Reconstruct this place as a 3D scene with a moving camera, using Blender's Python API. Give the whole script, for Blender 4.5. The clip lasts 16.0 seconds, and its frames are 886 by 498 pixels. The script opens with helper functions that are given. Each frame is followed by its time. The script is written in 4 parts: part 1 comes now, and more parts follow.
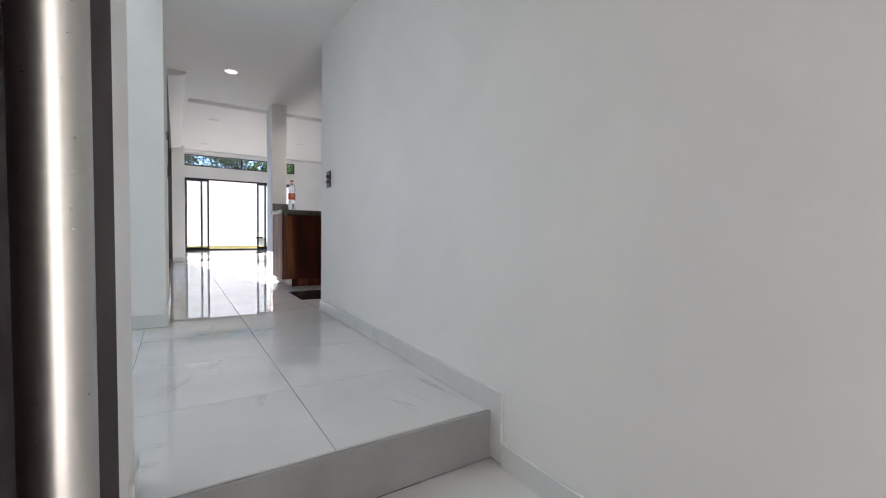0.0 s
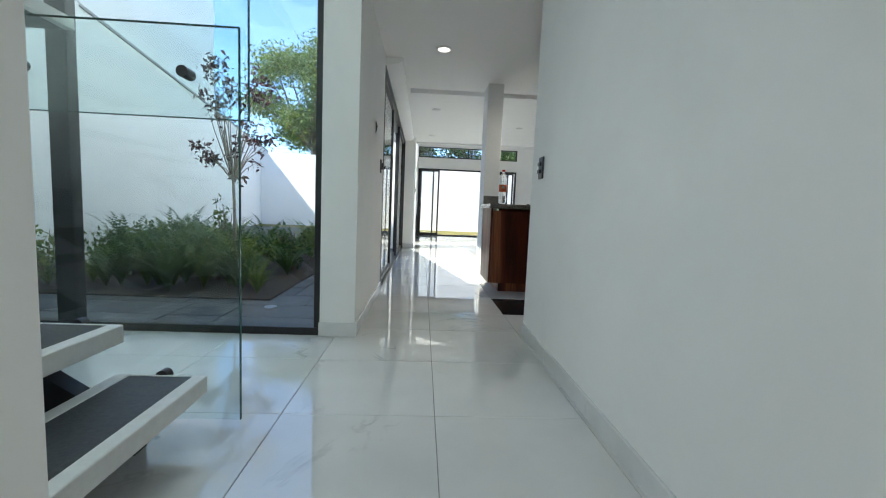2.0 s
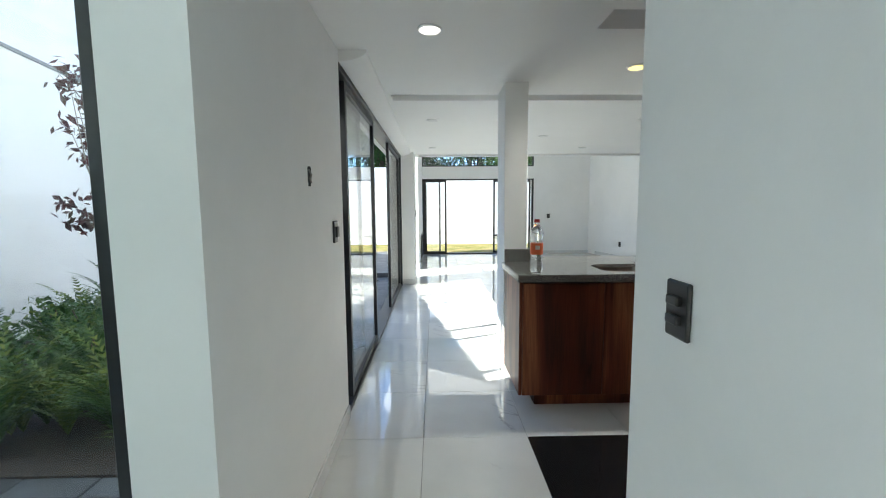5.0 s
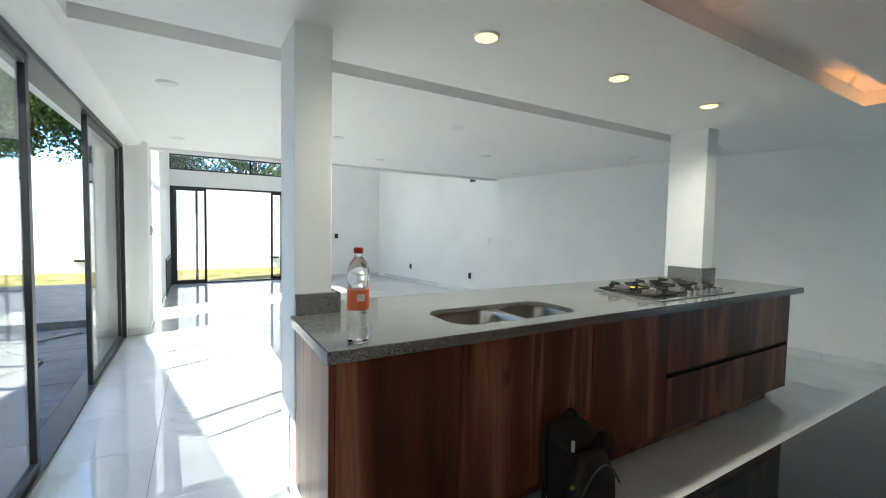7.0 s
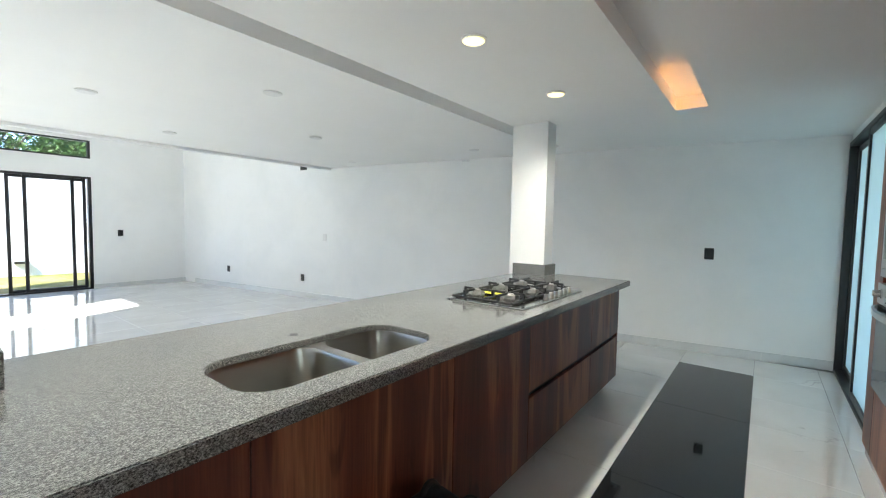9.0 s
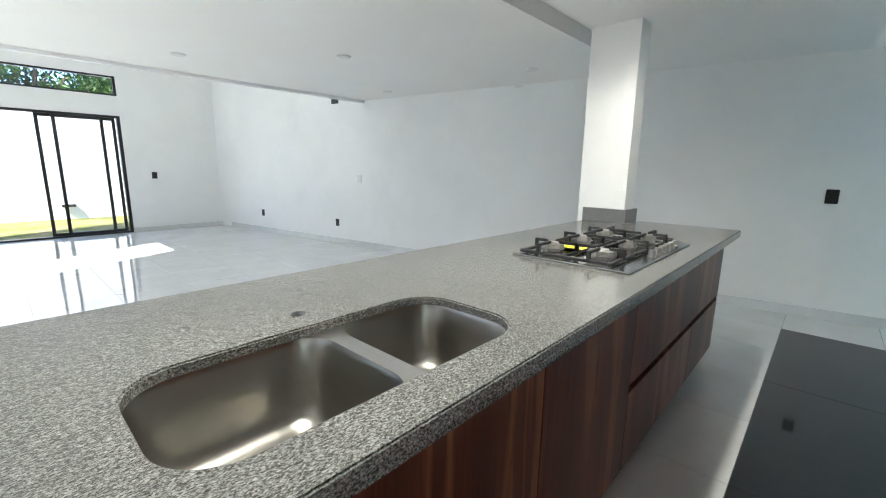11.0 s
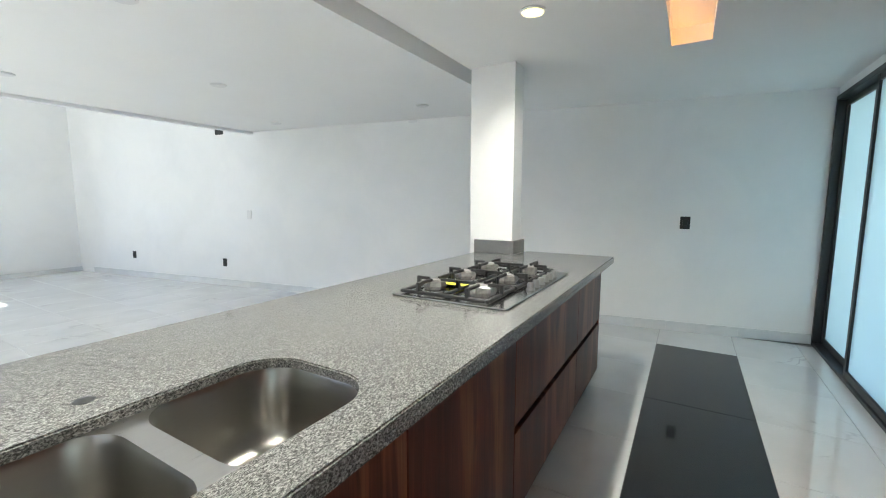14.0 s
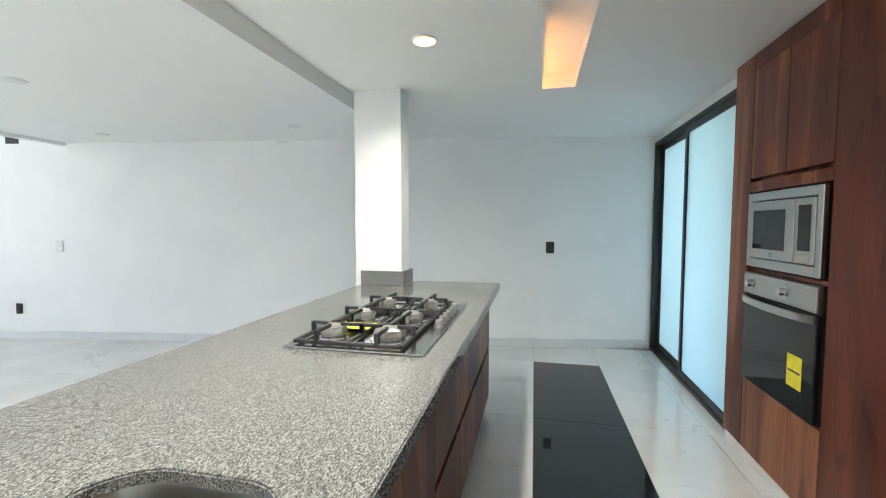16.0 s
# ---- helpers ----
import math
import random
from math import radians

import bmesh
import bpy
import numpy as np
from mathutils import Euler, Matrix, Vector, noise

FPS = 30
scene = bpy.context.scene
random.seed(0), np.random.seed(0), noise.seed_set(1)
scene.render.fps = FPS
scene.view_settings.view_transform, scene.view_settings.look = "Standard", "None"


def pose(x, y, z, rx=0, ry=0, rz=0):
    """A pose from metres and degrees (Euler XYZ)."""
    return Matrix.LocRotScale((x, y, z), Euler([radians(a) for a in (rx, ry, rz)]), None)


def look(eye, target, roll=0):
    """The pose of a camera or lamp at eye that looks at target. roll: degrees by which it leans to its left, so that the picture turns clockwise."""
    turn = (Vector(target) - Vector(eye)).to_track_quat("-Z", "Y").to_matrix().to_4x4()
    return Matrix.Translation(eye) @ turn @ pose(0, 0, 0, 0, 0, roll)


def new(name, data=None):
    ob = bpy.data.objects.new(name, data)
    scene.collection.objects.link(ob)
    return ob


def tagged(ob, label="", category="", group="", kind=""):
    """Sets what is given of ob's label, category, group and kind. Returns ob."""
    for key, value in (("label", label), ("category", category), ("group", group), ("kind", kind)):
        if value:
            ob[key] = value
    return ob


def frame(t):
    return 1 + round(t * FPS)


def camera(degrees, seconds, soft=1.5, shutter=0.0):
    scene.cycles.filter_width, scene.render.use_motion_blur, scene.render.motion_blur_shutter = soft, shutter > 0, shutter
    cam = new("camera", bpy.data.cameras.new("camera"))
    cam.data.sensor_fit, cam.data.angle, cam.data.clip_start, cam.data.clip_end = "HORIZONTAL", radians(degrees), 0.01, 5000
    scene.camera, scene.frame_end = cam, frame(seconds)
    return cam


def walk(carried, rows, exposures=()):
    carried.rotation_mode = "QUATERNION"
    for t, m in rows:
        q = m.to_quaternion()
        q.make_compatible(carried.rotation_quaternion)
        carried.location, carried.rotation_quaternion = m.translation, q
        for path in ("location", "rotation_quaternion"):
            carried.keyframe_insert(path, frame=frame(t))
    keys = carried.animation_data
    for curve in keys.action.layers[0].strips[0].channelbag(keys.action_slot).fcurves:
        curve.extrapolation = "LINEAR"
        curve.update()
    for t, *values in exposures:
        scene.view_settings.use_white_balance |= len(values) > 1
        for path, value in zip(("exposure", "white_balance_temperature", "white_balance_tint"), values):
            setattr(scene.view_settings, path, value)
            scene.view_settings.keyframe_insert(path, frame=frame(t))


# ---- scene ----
cam = camera(93.6, 16.0, soft=1.1)
EXPOSURE = [(0, 2.8, 6800, 17), (0.5, 2.75, 6700, 13), (1.0, 2.72, 6650, 9), (1.5, 2.66, 6600, 6), (3.2, 2.5, 6550, 3), (5.5, 3.05, 6550, 3), (7, 3.28, 6500, 4), (8.5, 3.72, 6550, 5), (10, 3.62, 6500, 5), (12.5, 3.55, 6500, 6), (14, 3.75, 6550, 6), (16, 3.95, 6600, 6)]
PATH = [
    (0, (0.513, 1.375, 0.721), (1.593, 3.056, 0.631), 1.0),
    (0.5, (0.66, 1.548, 0.676), (1.414, 3.395, 0.527), 2.4),
    (1, (0.803, 1.774, 0.662), (1.204, 3.727, 0.498), 2.7),
    (1.5, (0.839, 2.08, 0.727), (1.043, 4.061, 0.539), 3.0),
    (2, (0.865, 2.247, 0.847), (0.969, 4.235, 0.659), 2.4),
    (2.5, (0.956, 2.441, 0.988), (0.973, 4.432, 0.798), 1.0),
    (3, (0.953, 2.674, 1.084), (0.931, 4.663, 0.871), -0.1),
    (3.2, (0.963, 2.764, 1.131), (0.907, 4.752, 0.917), -0.6),
    (5.3, (1.052, 4.136, 1.373), (1.148, 6.125, 1.177), -0.3),
    (5.5, (1.087, 4.311, 1.367), (1.241, 6.297, 1.182), -0.1),
    (6, (1.137, 4.665, 1.363), (1.526, 6.62, 1.191), 0.4),
    (6.5, (1.12, 4.927, 1.363), (1.826, 6.791, 1.207), 0.8),
    (7, (1.172, 5.088, 1.364), (2.19, 6.806, 1.259), 1.1),
    (7.5, (1.305, 5.255, 1.381), (2.6, 6.779, 1.323), 1.4),
    (8, (1.426, 5.326, 1.393), (2.897, 6.68, 1.332), 1.3),
    (8.5, (1.53, 5.464, 1.399), (3.095, 6.707, 1.316), 1.2),
    (9, (1.644, 5.596, 1.378), (3.225, 6.815, 1.26), 1.1),
    (9.5, (1.818, 5.763, 1.371), (3.371, 7.013, 1.206), 1.0),
    (10, (1.939, 5.906, 1.345), (3.447, 7.199, 1.117), 0.9),
    (10.2, (1.969, 5.979, 1.338), (3.462, 7.283, 1.073), 0.9),
    (12.3, (2.223, 6.115, 1.275), (3.636, 7.456, 0.823), 0.8),
    (12.5, (2.246, 6.098, 1.282), (3.683, 7.421, 0.85), 0.8),
    (13, (2.273, 6.069, 1.302), (3.797, 7.31, 0.935), 0.7),
    (13.5, (2.271, 6.054, 1.311), (3.897, 7.182, 1.018), 0.5),
    (14, (2.259, 6.037, 1.328), (3.97, 7.047, 1.096), 0.1),
    (14.5, (2.264, 6.039, 1.361), (4.041, 6.941, 1.185), -0.1),
    (15, (2.31, 6.034, 1.354), (4.145, 6.819, 1.219), -0.3),
    (15.5, (2.346, 6.112, 1.355), (4.238, 6.75, 1.237), -0.2),
    (15.8, (2.34, 6.202, 1.358), (4.269, 6.721, 1.248), -0.2),
    (16, (2.348, 6.237, 1.362), (4.298, 6.666, 1.245), -0.0),
]
walk(cam, [(t, look(eye, target, roll)) for t, eye, target, roll in PATH], EXPOSURE)

# ---- world, sun, exposure ----
SUN_DIR = Vector((0.578, 0.249, -0.777))
wd = bpy.data.worlds.new("world")
scene.world = wd
wd.use_nodes = True
sky = wd.node_tree.nodes.new("ShaderNodeTexSky")
sky.sky_type, sky.sun_disc, sky.ozone_density, sky.dust_density = "NISHITA", False, 6.0, 0.0
sky.altitude = 2300
sky.sun_elevation, sky.sun_rotation = radians(51), math.atan2(-SUN_DIR.x, -SUN_DIR.y)
bg = wd.node_tree.nodes["Background"]
bg.inputs["Strength"].default_value = 0.09
wd.node_tree.links.new(sky.outputs[0], bg.inputs["Color"])
sun = new("sun", bpy.data.lights.new("sun", "SUN"))
sun.data.energy, sun.data.angle, sun.data.color = 2.05, radians(0.5), (1.0, 0.96, 0.9)
sun.matrix_world = look((-20, -8, 28), Vector((-20, -8, 28)) + SUN_DIR)


# ---- materials ----
def mat(name, color=(0.8, 0.8, 0.8), rough=0.5, metal=0.0, spec=0.5):
    m = bpy.data.materials.new(name)
    m.use_nodes = True
    b = m.node_tree.nodes["Principled BSDF"]
    b.inputs["Base Color"].default_value = (*color, 1)
    b.inputs["Roughness"].default_value = rough
    b.inputs["Metallic"].default_value = metal
    b.inputs["Specular IOR Level"].default_value = spec
    return m, m.node_tree, b


def node(nt, kind, **kw):
    n = nt.nodes.new(kind)
    for k, v in kw.items():
        n.inputs[k.replace("_", " ")].default_value = v
    return n


def position(nt, scale=(1, 1, 1), jitter=False):
    g = nt.nodes.new("ShaderNodeNewGeometry")
    mp = nt.nodes.new("ShaderNodeMapping")
    mp.inputs["Scale"].default_value = scale
    src = g.outputs["Position"]
    if jitter:
        o = nt.nodes.new("ShaderNodeObjectInfo")
        mul = nt.nodes.new("ShaderNodeVectorMath")
        mul.operation = "MULTIPLY_ADD"
        mul.inputs[1].default_value = (37, 53, 71)
        nt.links.new(o.outputs["Random"], mul.inputs[0])
        nt.links.new(src, mul.inputs[2])
        src = mul.outputs[0]
    nt.links.new(src, mp.inputs["Vector"])
    return mp.outputs[0]


def ramp(nt, fac, stops):
    r = nt.nodes.new("ShaderNodeValToRGB")
    e = r.color_ramp.elements
    e[0].position, e[0].color = stops[0][0], (*stops[0][1], 1)
    e[1].position, e[1].color = stops[-1][0], (*stops[-1][1], 1)
    for p, c in stops[1:-1]:
        x = e.new(p)
        x.color = (*c, 1)
    nt.links.new(fac, r.inputs[0])
    return r.outputs[0]


def noise_tex(nt, vec, scale, detail=4, rough=0.5, distort=0.0):
    n = node(nt, "ShaderNodeTexNoise", Scale=scale, Detail=detail, Roughness=rough, Distortion=distort)
    nt.links.new(vec, n.inputs["Vector"])
    return n.outputs["Fac"]


def bump(nt, b, height, strength, dist=0.01):
    n = node(nt, "ShaderNodeBump", Strength=strength, Distance=dist)
    nt.links.new(height, n.inputs["Height"])
    nt.links.new(n.outputs[0], b.inputs["Normal"])


def mixc(nt, fac, a, b, mode="MIX"):
    n = nt.nodes.new("ShaderNodeMix")
    n.data_type, n.blend_type = "RGBA", mode
    for sock, v in ((n.inputs[0], fac), (n.inputs[6], a), (n.inputs[7], b)):
        if isinstance(v, (int, float)):
            sock.default_value = v
        elif isinstance(v, tuple):
            sock.default_value = (*v, 1)
        else:
            nt.links.new(v, sock)
    return n.outputs[2]


def plaster(name, light, dark, rough=0.6, bumpy=0.12):
    m, nt, b = mat(name, rough=rough, spec=0.3)
    p = position(nt)
    big = noise_tex(nt, p, 1.3, 7, 0.62, 0.4)
    c = ramp(nt, big, [(0.3, dark), (0.62, light)])
    nt.links.new(c, b.inputs["Base Color"])
    bump(nt, b, noise_tex(nt, p, 60, 5, 0.7), bumpy, 0.004)
    return m


WALL = plaster("white_wall_paint", (0.9, 0.9, 0.888), (0.845, 0.85, 0.84))
CEIL = plaster("ceiling_paint", (0.9, 0.9, 0.89), (0.88, 0.88, 0.87), 0.7, 0.04)
OUTW = plaster("outdoor_white_paint", (0.86, 0.86, 0.86), (0.8, 0.8, 0.79), 0.8, 0.3)


def tile_mat():
    m, nt, b = mat("polished_white_tile", rough=0.035, spec=1.0)
    b.inputs["IOR"].default_value = 1.6
    p = position(nt, (1, 1, 1), True)
    warp = noise_tex(nt, p, 1.3, 6, 0.6, 0.8)
    vein = node(nt, "ShaderNodeTexNoise", Scale=1.1, Detail=8, Roughness=0.55, Distortion=1.2)
    nt.links.new(p, vein.inputs["Vector"])
    line = ramp(nt, vein.outputs["Fac"], [(0.485, (0, 0, 0)), (0.5, (1, 1, 1)), (0.515, (0, 0, 0))])
    gate = ramp(nt, warp, [(0.54, (0, 0, 0)), (0.7, (0.8, 0.8, 0.8))])
    amount = mixc(nt, 1.0, line, gate, "MULTIPLY")
    cloud = ramp(nt, noise_tex(nt, p, 2.2, 5), [(0.3, (0.65, 0.655, 0.648)), (0.65, (0.73, 0.735, 0.728))])
    c = mixc(nt, amount, cloud, (0.3, 0.305, 0.31))
    nt.links.new(c, b.inputs["Base Color"])
    nt.links.new(ramp(nt, noise_tex(nt, position(nt), 3.5, 6, 0.7), [(0.45, (0.008, 0.008, 0.008)), (0.8, (0.035, 0.035, 0.035))]), b.inputs["Roughness"])
    return m


TILE = tile_mat()
GROUT = mat("grey_grout", (0.2, 0.2, 0.2), 0.8)[0]


def black_tile():
    m, nt, b = mat("polished_black_tile", (0.012, 0.013, 0.015), 0.05)
    p = position(nt)
    c = ramp(nt, noise_tex(nt, p, 220, 2), [(0.55, (0.012, 0.013, 0.015)), (0.75, (0.03, 0.03, 0.034))])
    nt.links.new(c, b.inputs["Base Color"])
    nt.links.new(ramp(nt, noise_tex(nt, p, 4, 5), [(0.35, (0.02, 0.02, 0.02)), (0.7, (0.09, 0.09, 0.09))]), b.inputs["Roughness"])
    return m


BLACKTILE = black_tile()


def wood_mat():
    m, nt, b = mat("walnut_veneer", rough=0.36, spec=0.3)
    p = position(nt, (2.7, 2.7, 0.2), True)
    band = noise_tex(nt, p, 1.35, 5, 0.5, 0.8)
    c = ramp(nt, band, [(0.28, (0.05, 0.012, 0.007)), (0.42, (0.13, 0.031, 0.016)), (0.5, (0.19, 0.052, 0.026)), (0.57, (0.36, 0.14, 0.066)), (0.6, (0.3, 0.105, 0.05)), (0.63, (0.14, 0.037, 0.019)), (0.75, (0.24, 0.08, 0.038))])
    grain = noise_tex(nt, position(nt, (160, 160, 5), True), 1.0, 3)
    g = ramp(nt, grain, [(0.3, (0.6, 0.58, 0.56)), (0.7, (0.95, 0.95, 0.95))])
    knot = ramp(nt, noise_tex(nt, position(nt, (9, 9, 1.6), True), 0.8, 3, 0.5, 2.5), [(0.62, (1, 1, 1)), (0.72, (0.55, 0.5, 0.48))])
    c = mixc(nt, 1.0, mixc(nt, 1.0, c, g, "MULTIPLY"), knot, "MULTIPLY")
    nt.links.new(c, b.inputs["Base Color"])
    bump(nt, b, grain, 0.06, 0.002)
    return m


WOOD = wood_mat()


def granite_mat():
    m, nt, b = mat("grey_granite", rough=0.12, spec=0.5)
    p = position(nt, (1, 1.9, 1.3))
    a = ramp(nt, noise_tex(nt, p, 185, 4, 0.62, 0.8), [(0.37, (0.05, 0.05, 0.048)), (0.46, (0.12, 0.12, 0.114)), (0.52, (0.22, 0.22, 0.21)), (0.64, (0.38, 0.38, 0.365))])
    v = node(nt, "ShaderNodeTexVoronoi", Scale=190)
    nt.links.new(p, v.inputs["Vector"])
    cells = ramp(nt, v.outputs["Color"], [(0.1, (0.62, 0.62, 0.62)), (0.4, (1, 1, 1)), (0.85, (1.12, 1.12, 1.1))])
    fleck = ramp(nt, noise_tex(nt, p, 260, 2, 0.5), [(0.36, (0.25, 0.25, 0.25)), (0.46, (1, 1, 1))])
    c = mixc(nt, 0.8, mixc(nt, 0.8, a, cells, "MULTIPLY"), fleck, "MULTIPLY")
    nt.links.new(c, b.inputs["Base Color"])
    return m


GRANITE = granite_mat()


def simple(name, color, rough, metal=0.0, spec=0.5, vary=0.12, scale=30, bumpy=0.0):
    m, nt, b = mat(name, color, rough, metal, spec)
    p = position(nt)
    n = noise_tex(nt, p, scale, 4, 0.6)
    lo, hi = tuple(c * (1 - vary) for c in color), tuple(min(1, c * (1 + vary)) for c in color)
    nt.links.new(ramp(nt, n, [(0.3, lo), (0.7, hi)]), b.inputs["Base Color"])
    if bumpy:
        bump(nt, b, n, bumpy, 0.01)
    return m


BLACK = simple("black_aluminium", (0.018, 0.019, 0.021), 0.38, 0.0, 0.5, 0.2)
PLASTIC = simple("black_plastic", (0.022, 0.023, 0.025), 0.35)
WHITEP = simple("white_plastic", (0.8, 0.8, 0.79), 0.35, vary=0.03)
IRON = simple("cast_iron", (0.02, 0.02, 0.021), 0.55, vary=0.3, scale=120, bumpy=0.2)
CHROME = simple("chrome", (0.75, 0.75, 0.76), 0.12, 1.0, vary=0.04)
WHITEBASE = simple("grey_porcelain_skirting", (0.72, 0.73, 0.73), 0.15, vary=0.06, scale=4)


def brushed(name, color, rough, stretch):
    m, nt, b = mat(name, color, rough, 1.0)
    n = noise_tex(nt, position(nt, stretch), 1, 4, 0.7)
    nt.links.new(ramp(nt, n, [(0.3, tuple(c * 0.94 for c in color)), (0.7, color)]), b.inputs["Base Color"])
    nt.links.new(ramp(nt, n, [(0.3, (rough * 0.9,) * 3), (0.7, (rough * 1.1,) * 3)]), b.inputs["Roughness"])
    return m


STEEL = brushed("brushed_steel", (0.55, 0.54, 0.52), 0.3, (6, 300, 300))
SINKM = brushed("satin_sink_steel", (0.37, 0.355, 0.325), 0.31, (3, 3, 30))


def glass_mat(name, tint=(0.975, 0.985, 0.982), ior=1.5):
    m = bpy.data.materials.new(name)
    m.use_nodes = True
    nt = m.node_tree
    nt.nodes.remove(nt.nodes["Principled BSDF"])
    tr = nt.nodes.new("ShaderNodeBsdfTransparent")
    tr.inputs[0].default_value = (*tint, 1)
    gl = nt.nodes.new("ShaderNodeBsdfGlossy")
    gl.inputs["Roughness"].default_value = 0.0
    r0 = ((ior - 1) / (ior + 1)) ** 2
    fr = node(nt, "ShaderNodeLayerWeight", Blend=0.5)
    pw = nt.nodes.new("ShaderNodeMath")
    pw.operation, pw.inputs[1].default_value = "POWER", 5.0
    ad = nt.nodes.new("ShaderNodeMath")
    ad.operation, ad.inputs[1].default_value, ad.inputs[2].default_value = "MULTIPLY_ADD", 1 - r0, r0
    mx = nt.nodes.new("ShaderNodeMixShader")
    nt.links.new(fr.outputs["Facing"], pw.inputs[0])
    nt.links.new(pw.outputs[0], ad.inputs[0])
    nt.links.new(ad.outputs[0], mx.inputs[0])
    nt.links.new(tr.outputs[0], mx.inputs[1])
    nt.links.new(gl.outputs[0], mx.inputs[2])
    nt.links.new(mx.outputs[0], nt.nodes["Material Output"].inputs[0])
    return m


GLASS = glass_mat("clear_glass")
GREENGLASS = glass_mat("greenish_glass", (0.92, 0.97, 0.958))


def frosted_mat():
    m = bpy.data.materials.new("frosted_glass")
    m.use_nodes = True
    nt = m.node_tree
    nt.nodes.remove(nt.nodes["Principled BSDF"])
    tl = nt.nodes.new("ShaderNodeBsdfTranslucent")
    tl.inputs[0].default_value = (0.72, 0.86, 0.875, 1)
    df = nt.nodes.new("ShaderNodeBsdfDiffuse")
    df.inputs[0].default_value = (0.7, 0.78, 0.79, 1)
    gl = nt.nodes.new("ShaderNodeBsdfGlossy")
    gl.inputs["Roughness"].default_value = 0.25
    m1, m2 = nt.nodes.new("ShaderNodeMixShader"), nt.nodes.new("ShaderNodeMixShader")
    m1.inputs[0].default_value = 0.15
    nt.links.new(tl.outputs[0], m1.inputs[1])
    nt.links.new(df.outputs[0], m1.inputs[2])
    m2.inputs[0].default_value = 0.05
    nt.links.new(m1.outputs[0], m2.inputs[1])
    nt.links.new(gl.outputs[0], m2.inputs[2])
    nt.links.new(m2.outputs[0], nt.nodes["Material Output"].inputs[0])
    return m


FROST = frosted_mat()


def glow(name, color, strength):
    m, nt, b = mat(name, color)
    b.inputs["Emission Color"].default_value = (*color, 1)
    b.inputs["Emission Strength"].default_value = strength
    return m


LAMPON = glow("lit_warm_lamp", (1.0, 0.84, 0.33), 0.2)
LAMPWHITE = glow("lit_white_lamp", (1.0, 0.98, 0.94), 0.25)
LAMPOFF = simple("unlit_lamp_diffuser", (0.78, 0.78, 0.78), 0.4, vary=0.02)


def slate_mat():
    m, nt, b = mat("slate_paving", rough=0.55, spec=0.4)
    p = position(nt, (1, 1, 1), True)
    c = ramp(nt, noise_tex(nt, p, 3.5, 7, 0.65), [(0.3, (0.035, 0.038, 0.042)), (0.55, (0.075, 0.08, 0.085)), (0.75, (0.14, 0.145, 0.15))])
    nt.links.new(c, b.inputs["Base Color"])
    bump(nt, b, noise_tex(nt, p, 14, 6), 0.35, 0.01)
    return m


SLATE = slate_mat()
SOIL = simple("dark_soil", (0.035, 0.025, 0.018), 0.95, vary=0.7, scale=34, bumpy=1.0)


def grass_ground():
    m, nt, b = mat("lawn", rough=0.9, spec=0.2)
    p = position(nt)
    c = ramp(nt, noise_tex(nt, p, 1.6, 8, 0.7), [(0.33, (0.09, 0.12, 0.025)), (0.47, (0.19, 0.18, 0.055)), (0.62, (0.3, 0.23, 0.11))])
    nt.links.new(c, b.inputs["Base Color"])
    bump(nt, b, noise_tex(nt, p, 90, 4), 0.9, 0.03)
    return m


LAWN = grass_ground()


def leaf_mat(name, c1, c2, c3):
    m, nt, b = mat(name, c1, 0.5, spec=0.3)
    g = nt.nodes.new("ShaderNodeNewGeometry")
    c = ramp(nt, g.outputs["Random Per Island"], [(0.0, c1), (0.5, c2), (1.0, c3)])
    nt.links.new(c, b.inputs["Base Color"])
    tl = nt.nodes.new("ShaderNodeBsdfTranslucent")
    nt.links.new(c, tl.inputs[0])
    mx = nt.nodes.new("ShaderNodeMixShader")
    mx.inputs[0].default_value = 0.35
    nt.links.new(b.outputs[0], mx.inputs[1])
    nt.links.new(tl.outputs[0], mx.inputs[2])
    nt.links.new(mx.outputs[0], nt.nodes["Material Output"].inputs[0])
    return m


LEAF = leaf_mat("green_leaves", (0.06, 0.12, 0.02), (0.12, 0.18, 0.035), (0.22, 0.26, 0.05))
DARKLEAF = leaf_mat("deep_green_leaves", (0.025, 0.06, 0.015), (0.05, 0.11, 0.025), (0.09, 0.16, 0.04))
REDLEAF = leaf_mat("dark_red_leaves", (0.05, 0.018, 0.02), (0.1, 0.03, 0.03), (0.075, 0.05, 0.03))
BARK = simple("brown_bark", (0.14, 0.1, 0.075), 0.9, vary=0.4, scale=25, bumpy=0.6)
GREYBARK = simple("pale_bark", (0.3, 0.25, 0.2), 0.85, vary=0.3, scale=40, bumpy=0.4)


# ---- mesh helpers ----
BASE = {}


def box(bm, x0, y0, z0, x1, y1, z1, bev=0.0, seg=2):
    r = bmesh.ops.create_cube(bm, size=1.0)
    vs = r["verts"]
    for v in vs:
        v.co = Vector((x0 + (v.co.x + 0.5) * (x1 - x0), y0 + (v.co.y + 0.5) * (y1 - y0), z0 + (v.co.z + 0.5) * (z1 - z0)))
    if bev:
        es = list({e for v in vs for e in v.link_edges})
        bmesh.ops.bevel(bm, geom=es, offset=bev, segments=seg, affect="EDGES", profile=0.5)
    return bm


def boxes(*rows, bev=0.0, seg=2):
    bm = bmesh.new()
    for r in rows:
        box(bm, *r, bev=bev, seg=seg)
    return bm


